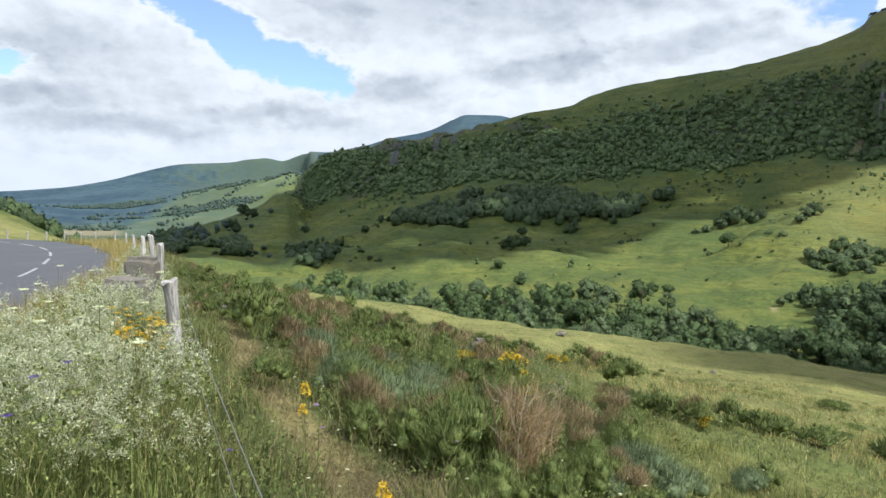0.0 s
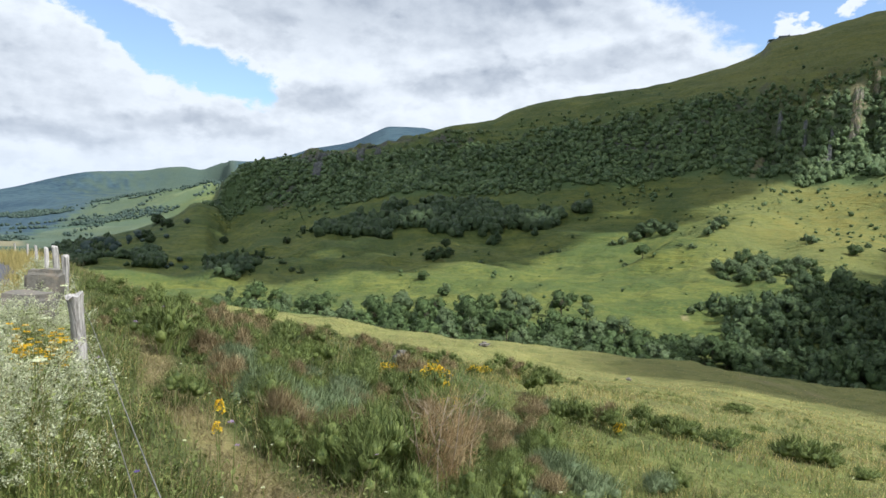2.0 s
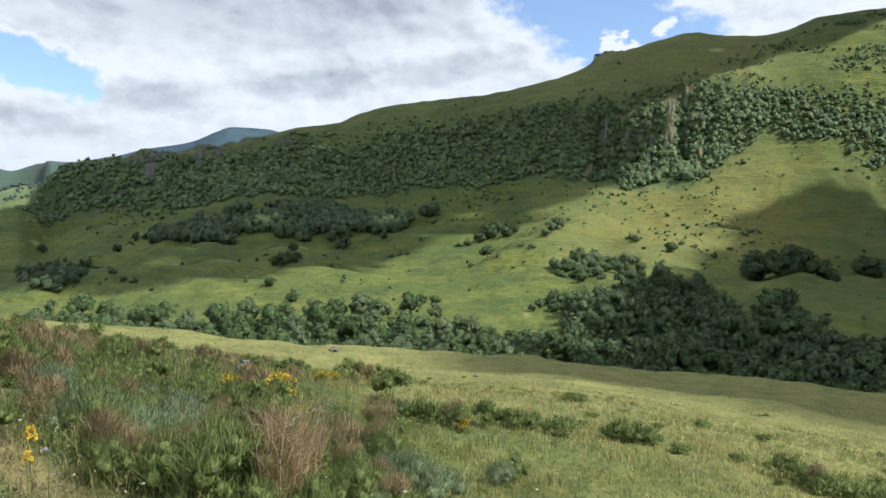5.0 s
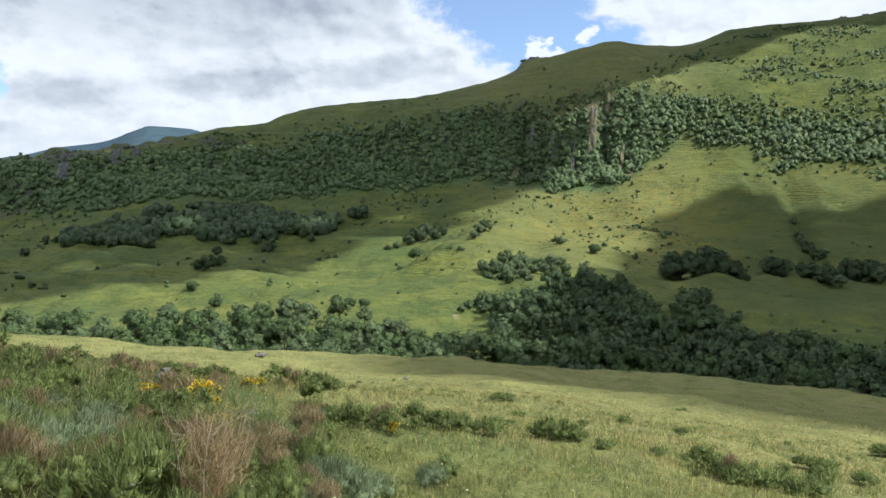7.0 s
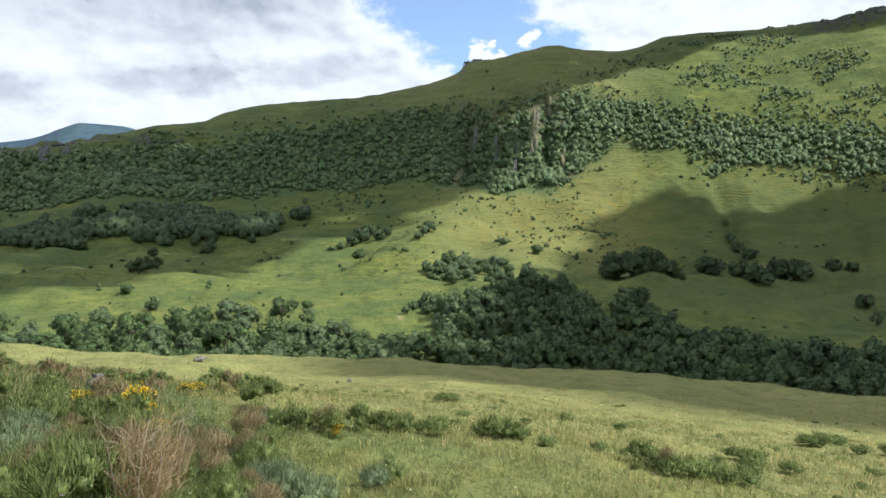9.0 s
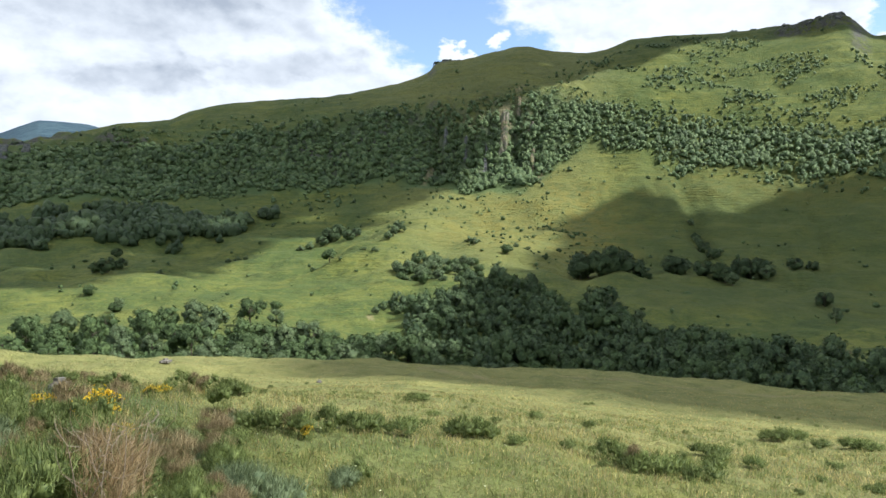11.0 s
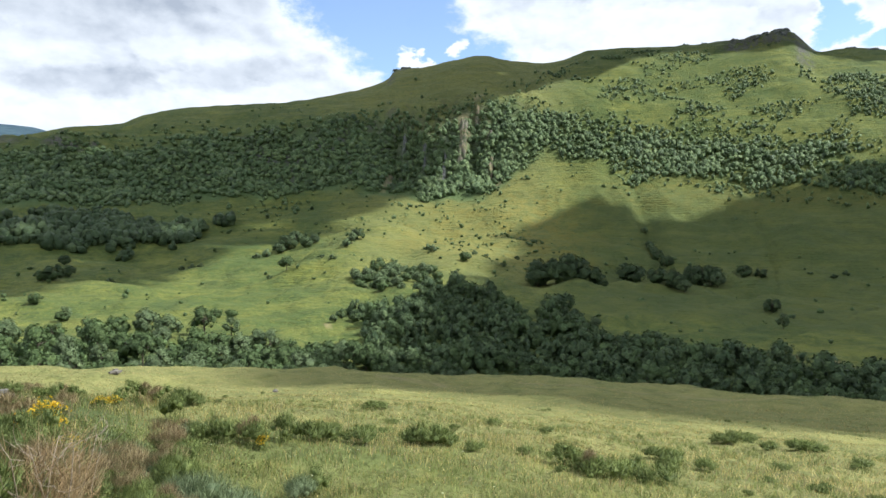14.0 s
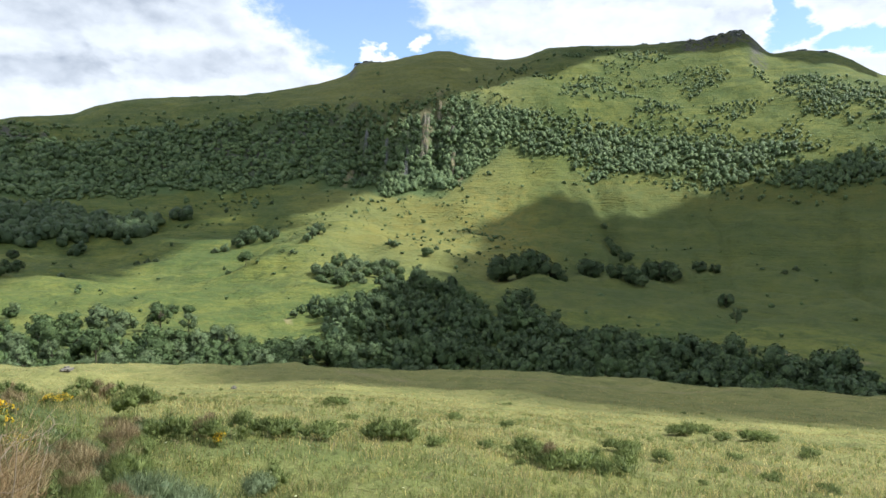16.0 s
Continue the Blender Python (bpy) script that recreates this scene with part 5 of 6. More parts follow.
def grasses():
    rng = np.random.default_rng(50)
    green, dry, sage = [], [], []
    for r0, r1, dens, a0, a1, wide, full in [(1.2, 4, 330, 84, 318, 0.007, True), (1.1, 5, 1300, -42, 84, 0.005, True), (5, 10, 700, -42, 84, 0.0065, True), (10, 20, 240, -40, 82, 0.010, True), (20, 45, 70, -38, 80, 0.02, False), (45, 132, 6, -24, 78, 0.05, False)]:
        n = int(dens * (a1 - a0) / 360 * math.pi * (r1**2 - r0**2))
        a, r, x, y = scatter(rng, n, a0, a1, r0, r1)
        patch, tuft = rough(x, y, 3.0, 3, 51), rough(x, y, 0.55, 2, 52)
        keep = (road_gap(x, y) > 2.5 + 0.25 * tuft) & (rng.random(n) < np.clip(0.75 + 0.5 * tuft, 0.2, 1))
        open_field = step(3, 16, a + 5 * patch) * (a < 84)
        tall = (0.32 - 0.06 * (fence_side(x, y) > 0.3) * (1 - open_field) - 0.215 * open_field) * np.clip(1 + 0.45 * patch + 0.35 * tuft + open_field * 1.6 * np.clip(rough(x, y, 1.1, 2, 54) - 0.25, 0, 1), 0.35, 2.4) * rng.uniform(0.6, 1.25, n)
        tall *= (1 - 0.75 * trodden(x, y)) * (1 - 0.3 * step(4.5, 7, r) * (1 - open_field))
        tall *= 1 - 0.9 * np.exp(-((x + 0.52) ** 2 / 0.35 + (y - 4.85) ** 2 / 0.45))
        tall = np.where(r > 45, tall * 1.1, tall)
        tall *= 1 + 0.7 * (fence_side(x, y) < 0.2) * (r < 5)
        w = wide * rng.uniform(0.7, 1.4, n)
        straw = rng.random(n) < np.clip(0.05 + 0.1 * (1 - open_field) * (fence_side(x, y) > 0.3) + (0.06 + 0.14 * step(6, 16, r)) * open_field + 0.15 * patch * (1 - open_field) + 0.5 * trodden(x, y), 0.03, 0.6)
        pale = ~straw & (rng.random(n) < 0.12 + 0.5 * open_field * step(5, 17, r))
        for group, sel in ((dry, keep & straw), (sage, keep & pale), (green, keep & ~straw & ~pale)):
            if sel.any():
                lift = 1.2 + 0.35 * (1 - open_field[sel]) if group is dry else 1.0
                group.append(blades(rng, x[sel], y[sel], tall[sel] * lift, w[sel] * (0.7 if group is dry else 1), 0.95, None, full))
    a, r, x, y = scatter(rng, 95000, -42, 22, 1.2, 14)
    k = (road_gap(x, y) > 2.6) & (rng.random(len(a)) < np.clip(0.6 + 0.6 * rough(x, y, 0.8, 2, 53), 0.1, 1) * np.clip(7 / r, 0, 1)) & (a < 21) & (trodden(x, y) < 0.1)
    x, y = x[k], y[k]
    herbs = specks(rng, np.column_stack([x, y, height(x, y) + rng.uniform(0.04, 0.22, len(x))]), 0.014)
    x, y = -0.52 + 0.32 * rng.normal(size=1500), 4.85 + 0.36 * rng.normal(size=1500)
    flat = blades(rng, x, y, np.full(len(x), 0.035), np.full(len(x), 0.005), 7.0, height(x, y) + 0.05)
    lane = [bearing(b, q) for b, q in PATHWAY]
    pick, along = rng.integers(0, len(lane) - 1, 2600), rng.random(2600)
    x = np.array([lane[i].x + (lane[i + 1].x - lane[i].x) * t for i, t in zip(pick, along)]) + 0.13 * rng.normal(size=2600)
    y = np.array([lane[i].y + (lane[i + 1].y - lane[i].y) * t for i, t in zip(pick, along)]) + 0.13 * rng.normal(size=2600)
    worn = blades(rng, x, y, np.full(len(x), 0.05), np.full(len(x), 0.007), 4.0, height(x, y) + 0.04)
    # tussocks and tall seed stalks of the open meadow
    a, r, x, y = scatter(rng, 5200, 2, 76, 3, 34)
    k = (rng.random(len(a)) < np.clip(9 / r, 0, 1)) & (a > 4 + 5 * rng.random(len(a)))
    x, y = np.repeat(x[k], 12), np.repeat(y[k], 12)
    x, y = x + rng.normal(size=len(x)) * 0.045, y + rng.normal(size=len(y)) * 0.045
    far = np.hypot(x, y)
    clump = blades(rng, x, y, rng.uniform(0.12, 0.27, len(x)), 0.004 + 0.0005 * far, 0.8, None, False)
    stuff("tussocks", "dark green rush tussocks dotting the meadow", "grass", [clump], BLADE)
    a, r, x, y = scatter(rng, 12000, 2, 76, 3, 26)
    k = rng.random(len(a)) < np.clip(7 / r, 0, 1) * np.clip(0.5 + rough(x, y, 2.2, 2, 58), 0.1, 1)
    x, y = x[k], y[k]
    stalk = blades(rng, x, y, rng.uniform(0.14, 0.3, len(x)), 0.0028 + 0.0004 * np.hypot(x, y), 0.5, None, False)
    stuff("seed_stalks", "pale dry seed stalks standing over the meadow", "grass", [stalk], STRAW)
    # rank growth on the verge between road and fence
    a, r, x, y = scatter(rng, 60000, -36, -22.5, 5, 40)
    k = (road_gap(x, y) > 2.05 + 0.3 * rough(x, y, 0.8, 2, 59)) & (fence_side(x, y) < 0.5) & (rng.random(len(a)) < np.clip(9 / r, 0.15, 1))
    x, y, r = x[k], y[k], r[k]
    rank = blades(rng, x, y, rng.uniform(0.25, 0.62, len(x)), 0.005 + 0.0006 * r, 0.5, None, False)
    stuff("verge_grass", "tall yellowing grass along the edge of the road", "grass", [rank], BLADE_PALE)
    stuff("trampled_straw", "flattened dry straw on the trodden path", "straw", [flat, worn], STRAW)
    stuff("herbs", "broad-leaved green herbs low in the grass", "herbs", [herbs], BLADE)
    stuff("grass", "long green meadow grass on the verge and slope", "grass", green, BLADE)
    stuff("grass", "pale yellow-green grass of the open meadow", "grass", sage, BLADE_PALE)
    stuff("dry_grass", "straw-coloured dry grass stalks among the green", "grass", dry, STRAW)


grasses()


# ---- shrubs of the heath ----
SHAPES = {}


def make_shrub(seed, tall, wide, stem_mat, leaf_mat, stems=90, twigs=14, spray=0.13, fan=0.8, name="shrub", label="", blossom=0, category="shrub", twig_wide=0.007, stem_wide=1.0, petal=0.014, lumps=0):
    rng = np.random.default_rng(seed)
    base = rng.normal(size=(stems, 2)) * wide * 0.13
    w = rng.uniform(0, 2 * math.pi, stems)
    out = rng.uniform(0.05, 1.0, stems) ** 0.7 * wide * 0.5 * fan
    h = tall * rng.uniform(0.65, 1.0, stems) * (1 - 0.35 * (out / (wide * 0.5)) ** 2)
    a = np.column_stack([base, np.full(stems, -0.06)])
    c = np.column_stack([base[:, 0] + np.cos(w) * out, base[:, 1] + np.sin(w) * out, h])
    m = (a + c) / 2 + np.column_stack([-np.cos(w) * out * 0.12, -np.sin(w) * out * 0.12, h * 0.06]) + rng.normal(size=(stems, 3)) * 0.02
    s = rng.normal(size=(stems, 3))
    s /= np.linalg.norm(s, axis=1)[:, None]
    wd = stem_wide * (tall * 0.006 + 0.003) * rng.uniform(0.6, 1.3, stems)[:, None]
    v = np.stack([a - s * wd, a + s * wd, m - s * wd * 0.7, m + s * wd * 0.7, c], 1).reshape(-1, 3)
    f = (np.array([[0, 1, 3], [0, 3, 2], [2, 3, 4]])[None] + (np.arange(stems) * 5)[:, None, None]).reshape(-1, 3)
    shrub = tagged(new(name), label, category)
    part_of("woody_base", raw_mesh("woody_base", v, f, stem_mat), shrub)
    n = stems * twigs
    k = np.repeat(np.arange(stems), twigs)
    t = rng.uniform(0.25, 1.0, n)[:, None]
    p = (1 - t) ** 2 * a[k] + 2 * t * (1 - t) * (2 * m[k] - (a[k] + c[k]) / 2) + t**2 * c[k]
    d = np.column_stack([np.cos(w[k]), np.sin(w[k]), np.full(n, 1.5)]) + 0.8 * rng.normal(size=(n, 3))
    d /= np.linalg.norm(d, axis=1)[:, None]
    e = np.cross(d, rng.normal(size=(n, 3)))
    e /= np.linalg.norm(e, axis=1)[:, None]
    if lumps:
        # sprays stand out from rounded clumps that make up a dome
        ring, about = np.sqrt(rng.uniform(0, 1, lumps)) * 0.36 * wide, rng.uniform(0, 2 * math.pi, lumps)
        fat = wide * rng.uniform(0.13, 0.22, lumps)
        mid = np.column_stack([np.cos(about) * ring, np.sin(about) * ring, (tall - fat * 0.8) * (1 - 0.8 * (ring / (0.5 * wide)) ** 2) * rng.uniform(0.6, 1.0, lumps)])
        k = rng.integers(0, lumps, n)
        d = rng.normal(size=(n, 3))
        d[:, 2] = np.abs(d[:, 2]) * 1.2
        d /= np.linalg.norm(d, axis=1)[:, None]
        p = mid[k] + d * fat[k][:, None] * rng.uniform(0.35, 1.05, n)[:, None]
        p[:, 2] = np.maximum(p[:, 2], 0.02)
        d = d + np.array([0, 0, 1.4]) + 0.65 * rng.normal(size=(n, 3))
        d /= np.linalg.norm(d, axis=1)[:, None]
        e = np.cross(d, rng.normal(size=(n, 3)))
        e /= np.linalg.norm(e, axis=1)[:, None]
    ln = spray * rng.uniform(0.5, 1.3, n)[:, None]
    hw = twig_wide * 0.5 * rng.uniform(0.7, 1.4, n)[:, None]
    tv = np.stack([p - e * hw, p + e * hw, p + d * ln], 1).reshape(-1, 3)
    soft = (p - np.array([0, 0, tall * 0.25]))
    soft = soft / (np.linalg.norm(soft, axis=1)[:, None] + 1e-6) + 0.4 * rng.normal(size=p.shape) + np.array([0, 0, 0.3])
    soft /= np.linalg.norm(soft, axis=1)[:, None]
    soft = np.repeat(soft, 3, 0)
    if lumps > 8:
        orb, of = ball(1)
        inner = mid[:, None] + orb * fat[:, None, None] * 0.55 * rng.uniform(0.7, 1.1, (lumps, len(orb), 1))
        corner = (of[None] + (np.arange(lumps) * len(orb))[:, None, None]).reshape(-1)
        tv = np.concatenate([tv, inner.reshape(-1, 3)[corner]])
        soft = np.concatenate([soft, np.tile(orb, (lumps, 1))[corner]])
    me = raw_mesh("foliage", tv, np.arange(len(tv)).reshape(-1, 3), leaf_mat)
    soften(me, soft)
    part_of("foliage", me, shrub)
    if blossom:
        pick = rng.choice(n, blossom)
        q = p[pick] + d[pick] * ln[pick] * 0.8
        keep = q[:, 2] > tall * 0.45
        q = q[keep]
        bv, bf = leaf_quads(rng, q, np.tile([0, 0, 1.0], (len(q), 1)), petal, 1.0)
        part_of("blossom", raw_mesh("blossom", bv, bf, PETAL_YELLOW), shrub, "golden yellow blossom")
    SHAPES[shrub.name] = (v, f, tv, soft)
    return shrub


KIND_OF_SHRUB = {
    "green": (0.75, 1.0, "BROOM", "dense green broom bush on the heath", 0),
    "blue": (0.5, 1.15, "BLUE", "low grey-green broom cushion in the grass", 0),
    "brown": (0.7, 0.85, "BROWN", "brown withered heath shrub", 0),
    "low": (0.42, 0.9, "BROOM", "small dark green broom bush on the meadow", 0),
    "bloom": (0.7, 0.8, "BROOM", "broom bush with golden yellow blossom", 420),
}
CLOTHES = {"BROOM": (BROOM, BROOM), "BLUE": (BROOM_BLUE, BROOM_BLUE), "BROWN": (TWIG, HEATHER)}
SHRUBS = {}
for k, (kind, (h, w, dress, label, gold)) in enumerate(KIND_OF_SHRUB.items()):
    for j in range(2):
        # full plants near the camera; farther ones sparser, twigs and petals enlarged for the view
        SHRUBS.setdefault(kind, []).append(make_shrub(60 + 5 * k + j, h, w, *CLOTHES[dress], 76, 25, 0.15 if dress == "BROWN" else 0.115, 1.0, label=label, blossom=gold, twig_wide=0.005 if dress == "BROWN" else 0.007, lumps=7 if dress == "BROWN" else 15))
        SHRUBS.setdefault(kind + "_far", []).append(make_shrub(90 + 5 * k + j, h, w, *CLOTHES[dress], 50, 15, 0.16 if dress == "BROWN" else 0.125, 1.0, label=label, blossom=gold, twig_wide=0.012 if dress == "BROWN" else 0.016, petal=0.028, lumps=7 if dress == "BROWN" else 11))
PLANTED = set()


def crest(a, r):
    """Shrinks growth on the heath's crest to fit the camera's view of the meadow behind."""
    return 1 - 0.42 * float(step(12.5, 16.5, r)) * float(1 - step(9, 14, a))


def set_shrub(kind, a, r, size=1.0, group="shrubs of the heath"):
    size *= crest(a, r)
    kind = kind if r < 10.5 else kind + "_far"
    k = int(abs(a * 13.7 + r * 5.1)) % len(SHRUBS[kind])
    ob = SHRUBS[kind][k]
    p = ground_at(a, r)
    m = pose(p.x, p.y, p.z, 0, 0, (a * 91 + r * 53) % 360)
    if (kind, k) in PLANTED:
        ob = copy_thing(ob, m)
    else:
        PLANTED.add((kind, k))
        ob.matrix_basis = m
    ob.scale = (size, size, size * (0.85 + 0.3 * ((a * 3.7 + r) % 1)) * (0.72 if kind.startswith("low") else 1))
    return tagged(ob, group=group)


MASS = {}


def mass_shrub(kind, a, r, size):
    """A shrub of the crowded heath, too dense to tell apart."""
    ob = SHRUBS[kind + "_far"][int(abs(a * 13.7 + r * 5.1)) % 2]
    v, f, tv, soft = SHAPES[ob.name]
    size *= crest(a, r)
    p = ground_at(a, r)
    w = radians((a * 91 + r * 53) % 360)
    turn = np.array([[math.cos(w), math.sin(w), 0], [-math.sin(w), math.cos(w), 0], [0, 0, 1.0]])
    grow = np.array([size, size, size * (0.85 + 0.3 * ((a * 3.7 + r) % 1))])
    place = np.array([p.x, p.y, p.z])
    up = np.tile([0, 0, 1.0], (len(v), 1))
    MASS.setdefault(kind, []).append((np.concatenate([v, tv]) @ turn * grow + place, np.concatenate([f, np.arange(len(tv)).reshape(-1, 3) + len(v)]), np.concatenate([up, soft @ turn])))


NEAR_SHRUBS = [
    ("green", 4.4, 4.5, 0.55), ("green", 0.4, 5.2, 0.6), ("green", 9.2, 4.9, 0.5), ("green", -1.6, 6.2, 0.7), ("green", 2.3, 5.3, 0.95),
    ("green", 1.2, 6.0, 0.8), ("blue", 17.6, 6.3, 0.8), ("blue", 15.9, 6.5, 0.7), ("blue", 19.2, 6.4, 0.65), ("blue", -5, 7.2, 0.85),
    ("blue", -7.2, 7.8, 0.8), ("blue", -3, 7.6, 0.9), ("blue", -10.7, 9.8, 0.9), ("green", -15.7, 11, 1.0), ("green", -12.5, 11.5, 0.9),
    ("green", -16.6, 18.4, 1.2), ("green", -19.1, 27, 1.1), ("brown", -17.5, 25, 1.0), ("green", -14.6, 20, 0.9), ("brown", -13, 22, 0.9),
    ("green", -7.9, 17.2, 1.1), ("brown", -4.1, 14.5, 1.1), ("brown", -0.2, 15.2, 1.1), ("brown", 1.5, 15.5, 1), ("green", 3.2, 14.4, 0.7),
    ("green", 21.2, 11, 0.6), ("green", 14.5, 15.9, 0.8), ("low", 10.4, 7.4, 0.8), ("brown", 8.6, 7.6, 0.7), ("green", 25.8, 8.3, 0.45),
]
HEATH_SHRUBS = [
    ("blue", 24.5, 8.0, 0.5), ("blue", -2.1, 9.4, 0.8), ("blue", -8.9, 7.9, 0.8), ("green", -14.9, 7.2, 0.6), ("bloom", 2.0, 13.6, 0.62), ("bloom", 2.3, 13.9, 0.5),
    ("bloom", 5.8, 12.2, 0.9), ("bloom", 4.6, 12.0, 0.8), ("bloom", 9.2, 17.2, 0.8), ("bloom", 10.1, 17.6, 0.8), ("bloom", 7.2, 8.6, 0.7),
    ("bloom", 12.6, 5.7, 0.4), ("bloom", 21.6, 10.8, 0.35), ("green", 5.2, 17, 0.8), ("green", 6.4, 18, 0.85), ("green", 7.4, 18.3, 0.8),
    ("green", 10.6, 18.8, 0.8), ("green", 11.6, 18.9, 0.9), ("brown", 12.7, 18.8, 0.8), ("green", 13.6, 19, 0.7), ("low", 15.2, 18.7, 1.3),
    ("low", 16, 18.9, 1), ("green", 16.4, 11.2, 0.55), ("green", 18, 11.3, 0.55), ("low", 19.5, 11.3, 1), ("brown", 20.3, 11.4, 0.6),
    ("green", 23.3, 11.6, 0.6), ("green", 25, 11.9, 0.5), ("low", 26.1, 11.8, 1.1), ("green", 27.3, 12.3, 0.45), ("low", 29.2, 12, 1.1),
]
EDGE_SHRUBS = [
    ("green", 30.2, 14.6, 0.5), ("low", 33.9, 14.8, 1.0), ("low", 35, 14.4, 1.2), ("low", 36.2, 14.7, 1.1), ("low", 37, 15.0, 0.7),
    ("low", 38.9, 14.2, 0.7), ("low", 43.3, 14.2, 0.6), ("green", 46.6, 13.7, 0.7), ("green", 47.5, 13.6, 0.6), ("low", 48.6, 13.5, 1.2),
    ("brown", 49.3, 13.2, 0.7), ("low", 49.9, 12.9, 1.2), ("low", 51.2, 13.3, 1.1), ("green", 52.4, 13.6, 0.6), ("low", 54.1, 12.9, 1.1),
    ("green", 55, 13.4, 0.65), ("low", 54.3, 18.2, 1.2), ("low", 55.2, 18.3, 1.1), ("low", 57.6, 17.4, 0.9), ("low", 60.6, 33, 1.4),
    ("low", 58.7, 31.2, 1.5), ("low", 59.5, 31.6, 1.5), ("low", 62, 30, 1.1), ("low", 64, 30.4, 1.5), ("low", 65, 29.8, 1.3), ("low", 62.9, 20.4, 0.8),
    ("low", 68, 25, 1), ("low", 66, 17, 0.6), ("low", 30.3, 26, 1.2), ("low", 31, 26.4, 1),
]
MEADOW_SHRUBS = [
    ("green", 29.9, 15, 0.4), ("low", 40.5, 24, 0.8), ("low", 69.5, 15, 0.7), ("low", 45, 22, 0.7),
]
for kind, a, r, s in NEAR_SHRUBS + HEATH_SHRUBS + EDGE_SHRUBS + MEADOW_SHRUBS:
    set_shrub(kind, a, r, s)
HEATH_BAND = [(-21.3, 27), (-16, 28), (-10.7, 25.5), (-4, 25), (3.7, 23), (9, 21), (8, 15), (3.2, 12.6), (-4.1, 11.8), (-13.5, 10.3), (-20.5, 13)]
rng = np.random.default_rng(77)
placed = 0
while placed < 170:
    a, r = rng.uniform(-21.5, 10), rng.uniform(10, 28)
    p = bearing(a, r)
    if inside(HEATH_BAND, np.array([p.x]), np.array([p.y]))[0] and rng.random() < r / 24:
        (set_shrub if r < 13.5 else mass_shrub)(str(rng.choice(["brown", "brown", "green", "blue", "low", "green", "green"])), a, r, rng.uniform(0.5, 1.0) * (1.0 if r < 17 else 0.8))
        placed += 1
for k in range(90):
    a, r = rng.uniform(-21.5, -9), rng.uniform(11.5, 26)
    mass_shrub(str(rng.choice(["brown", "green", "green", "green"])), a, r, rng.uniform(0.6, 1.0) * (0.85 if r > 17 else 0.7))
placed = 0
while placed < 150:
    a, r = rng.uniform(-14, 17), rng.uniform(5.2, 12.5)
    p = bearing(a, r)
    if trodden(np.array([p.x]), np.array([p.y]))[0] > 0.02 or (a < -8 and r < 8):
        continue
    set_shrub(str(rng.choice(["brown", "green", "green", "blue", "low", "low"])), a, r, rng.uniform(0.35, 0.8))
    placed += 1
for k in range(46):
    a, r = rng.uniform(10, 70), rng.uniform(9, 60)
    set_shrub("low", a, r, rng.uniform(0.25, 0.6), "small bushes scattered over the meadow")


for kind, label, mat in (("brown", "brown withered heather massed on the heath", HEATHER), ("blue", "grey-green broom massed on the heath", BROOM_BLUE), ("green", "dark green broom massed on the heath", BROOM), ("low", "low broom scrub massed on the heath", BROOM)):
    if kind in MASS:
        stuff("heath_scrub", label, "scrub", MASS[kind], mat)


for kind, variants in SHRUBS.items():
    for k, ob in enumerate(variants):
        if (kind, k) not in PLANTED:
            for o in (*ob.children_recursive, ob):
                bpy.data.objects.remove(o)


# ---- the withered broom that stands up in the foreground ----
def dead_broom(a, r, tall, wide, seed):
    rng = np.random.default_rng(seed)
    p = ground_at(a, r)
    ob = make_shrub(seed, tall, wide, TWIG, TWIG, 60, 22, 0.2, 0.85, "dead_broom", "tall withered brown broom with bleached bare branches", 0, "shrub", 0.003, 0.3)
    ob.matrix_basis = pose(p.x, p.y, p.z)
    v, f = [], []
    for k in range(7):
        w = rng.uniform(0, 2 * math.pi)
        q = np.array([rng.normal() * 0.08, rng.normal() * 0.08, 0])
        d = np.array([math.cos(w) * 0.4, math.sin(w) * 0.4, 1.0])
        e = q + d * tall * rng.uniform(0.55, 0.85)
        limb(v, f, q, e, 0.0055, 0.003, 5, 0.04, rng)
        for j in range(3):
            g = e + (d * 0.3 + rng.normal(size=3) * 0.35) * tall * 0.35
            limb(v, f, e, g, 0.003, 0.001, 4, 0.04, rng)
    part_of("bare_crown", mesh_of("bare_crown", v, f, [TWIG_PALE], smooth=True), ob, "bleached bare branches")
    return ob


dead_broom(6.2, 5.3, 0.95, 0.65, 101)
dead_broom(7.6, 5.9, 0.9, 0.7, 102)


# ---- flowers of the verge ----
def tips(rng, p, size):
    """Tiny petals, a triangle each."""
    n = len(p)
    d = rng.normal(size=(n, 3, 3)) * size
    v = (p[:, None] + d).reshape(-1, 3)
    nn = np.tile([0, 0, 1.0], (n, 1)) + 0.6 * rng.normal(size=(n, 3))
    return v, np.arange(n * 3).reshape(-1, 3), np.repeat(nn / np.linalg.norm(nn, axis=1)[:, None], 3, 0)


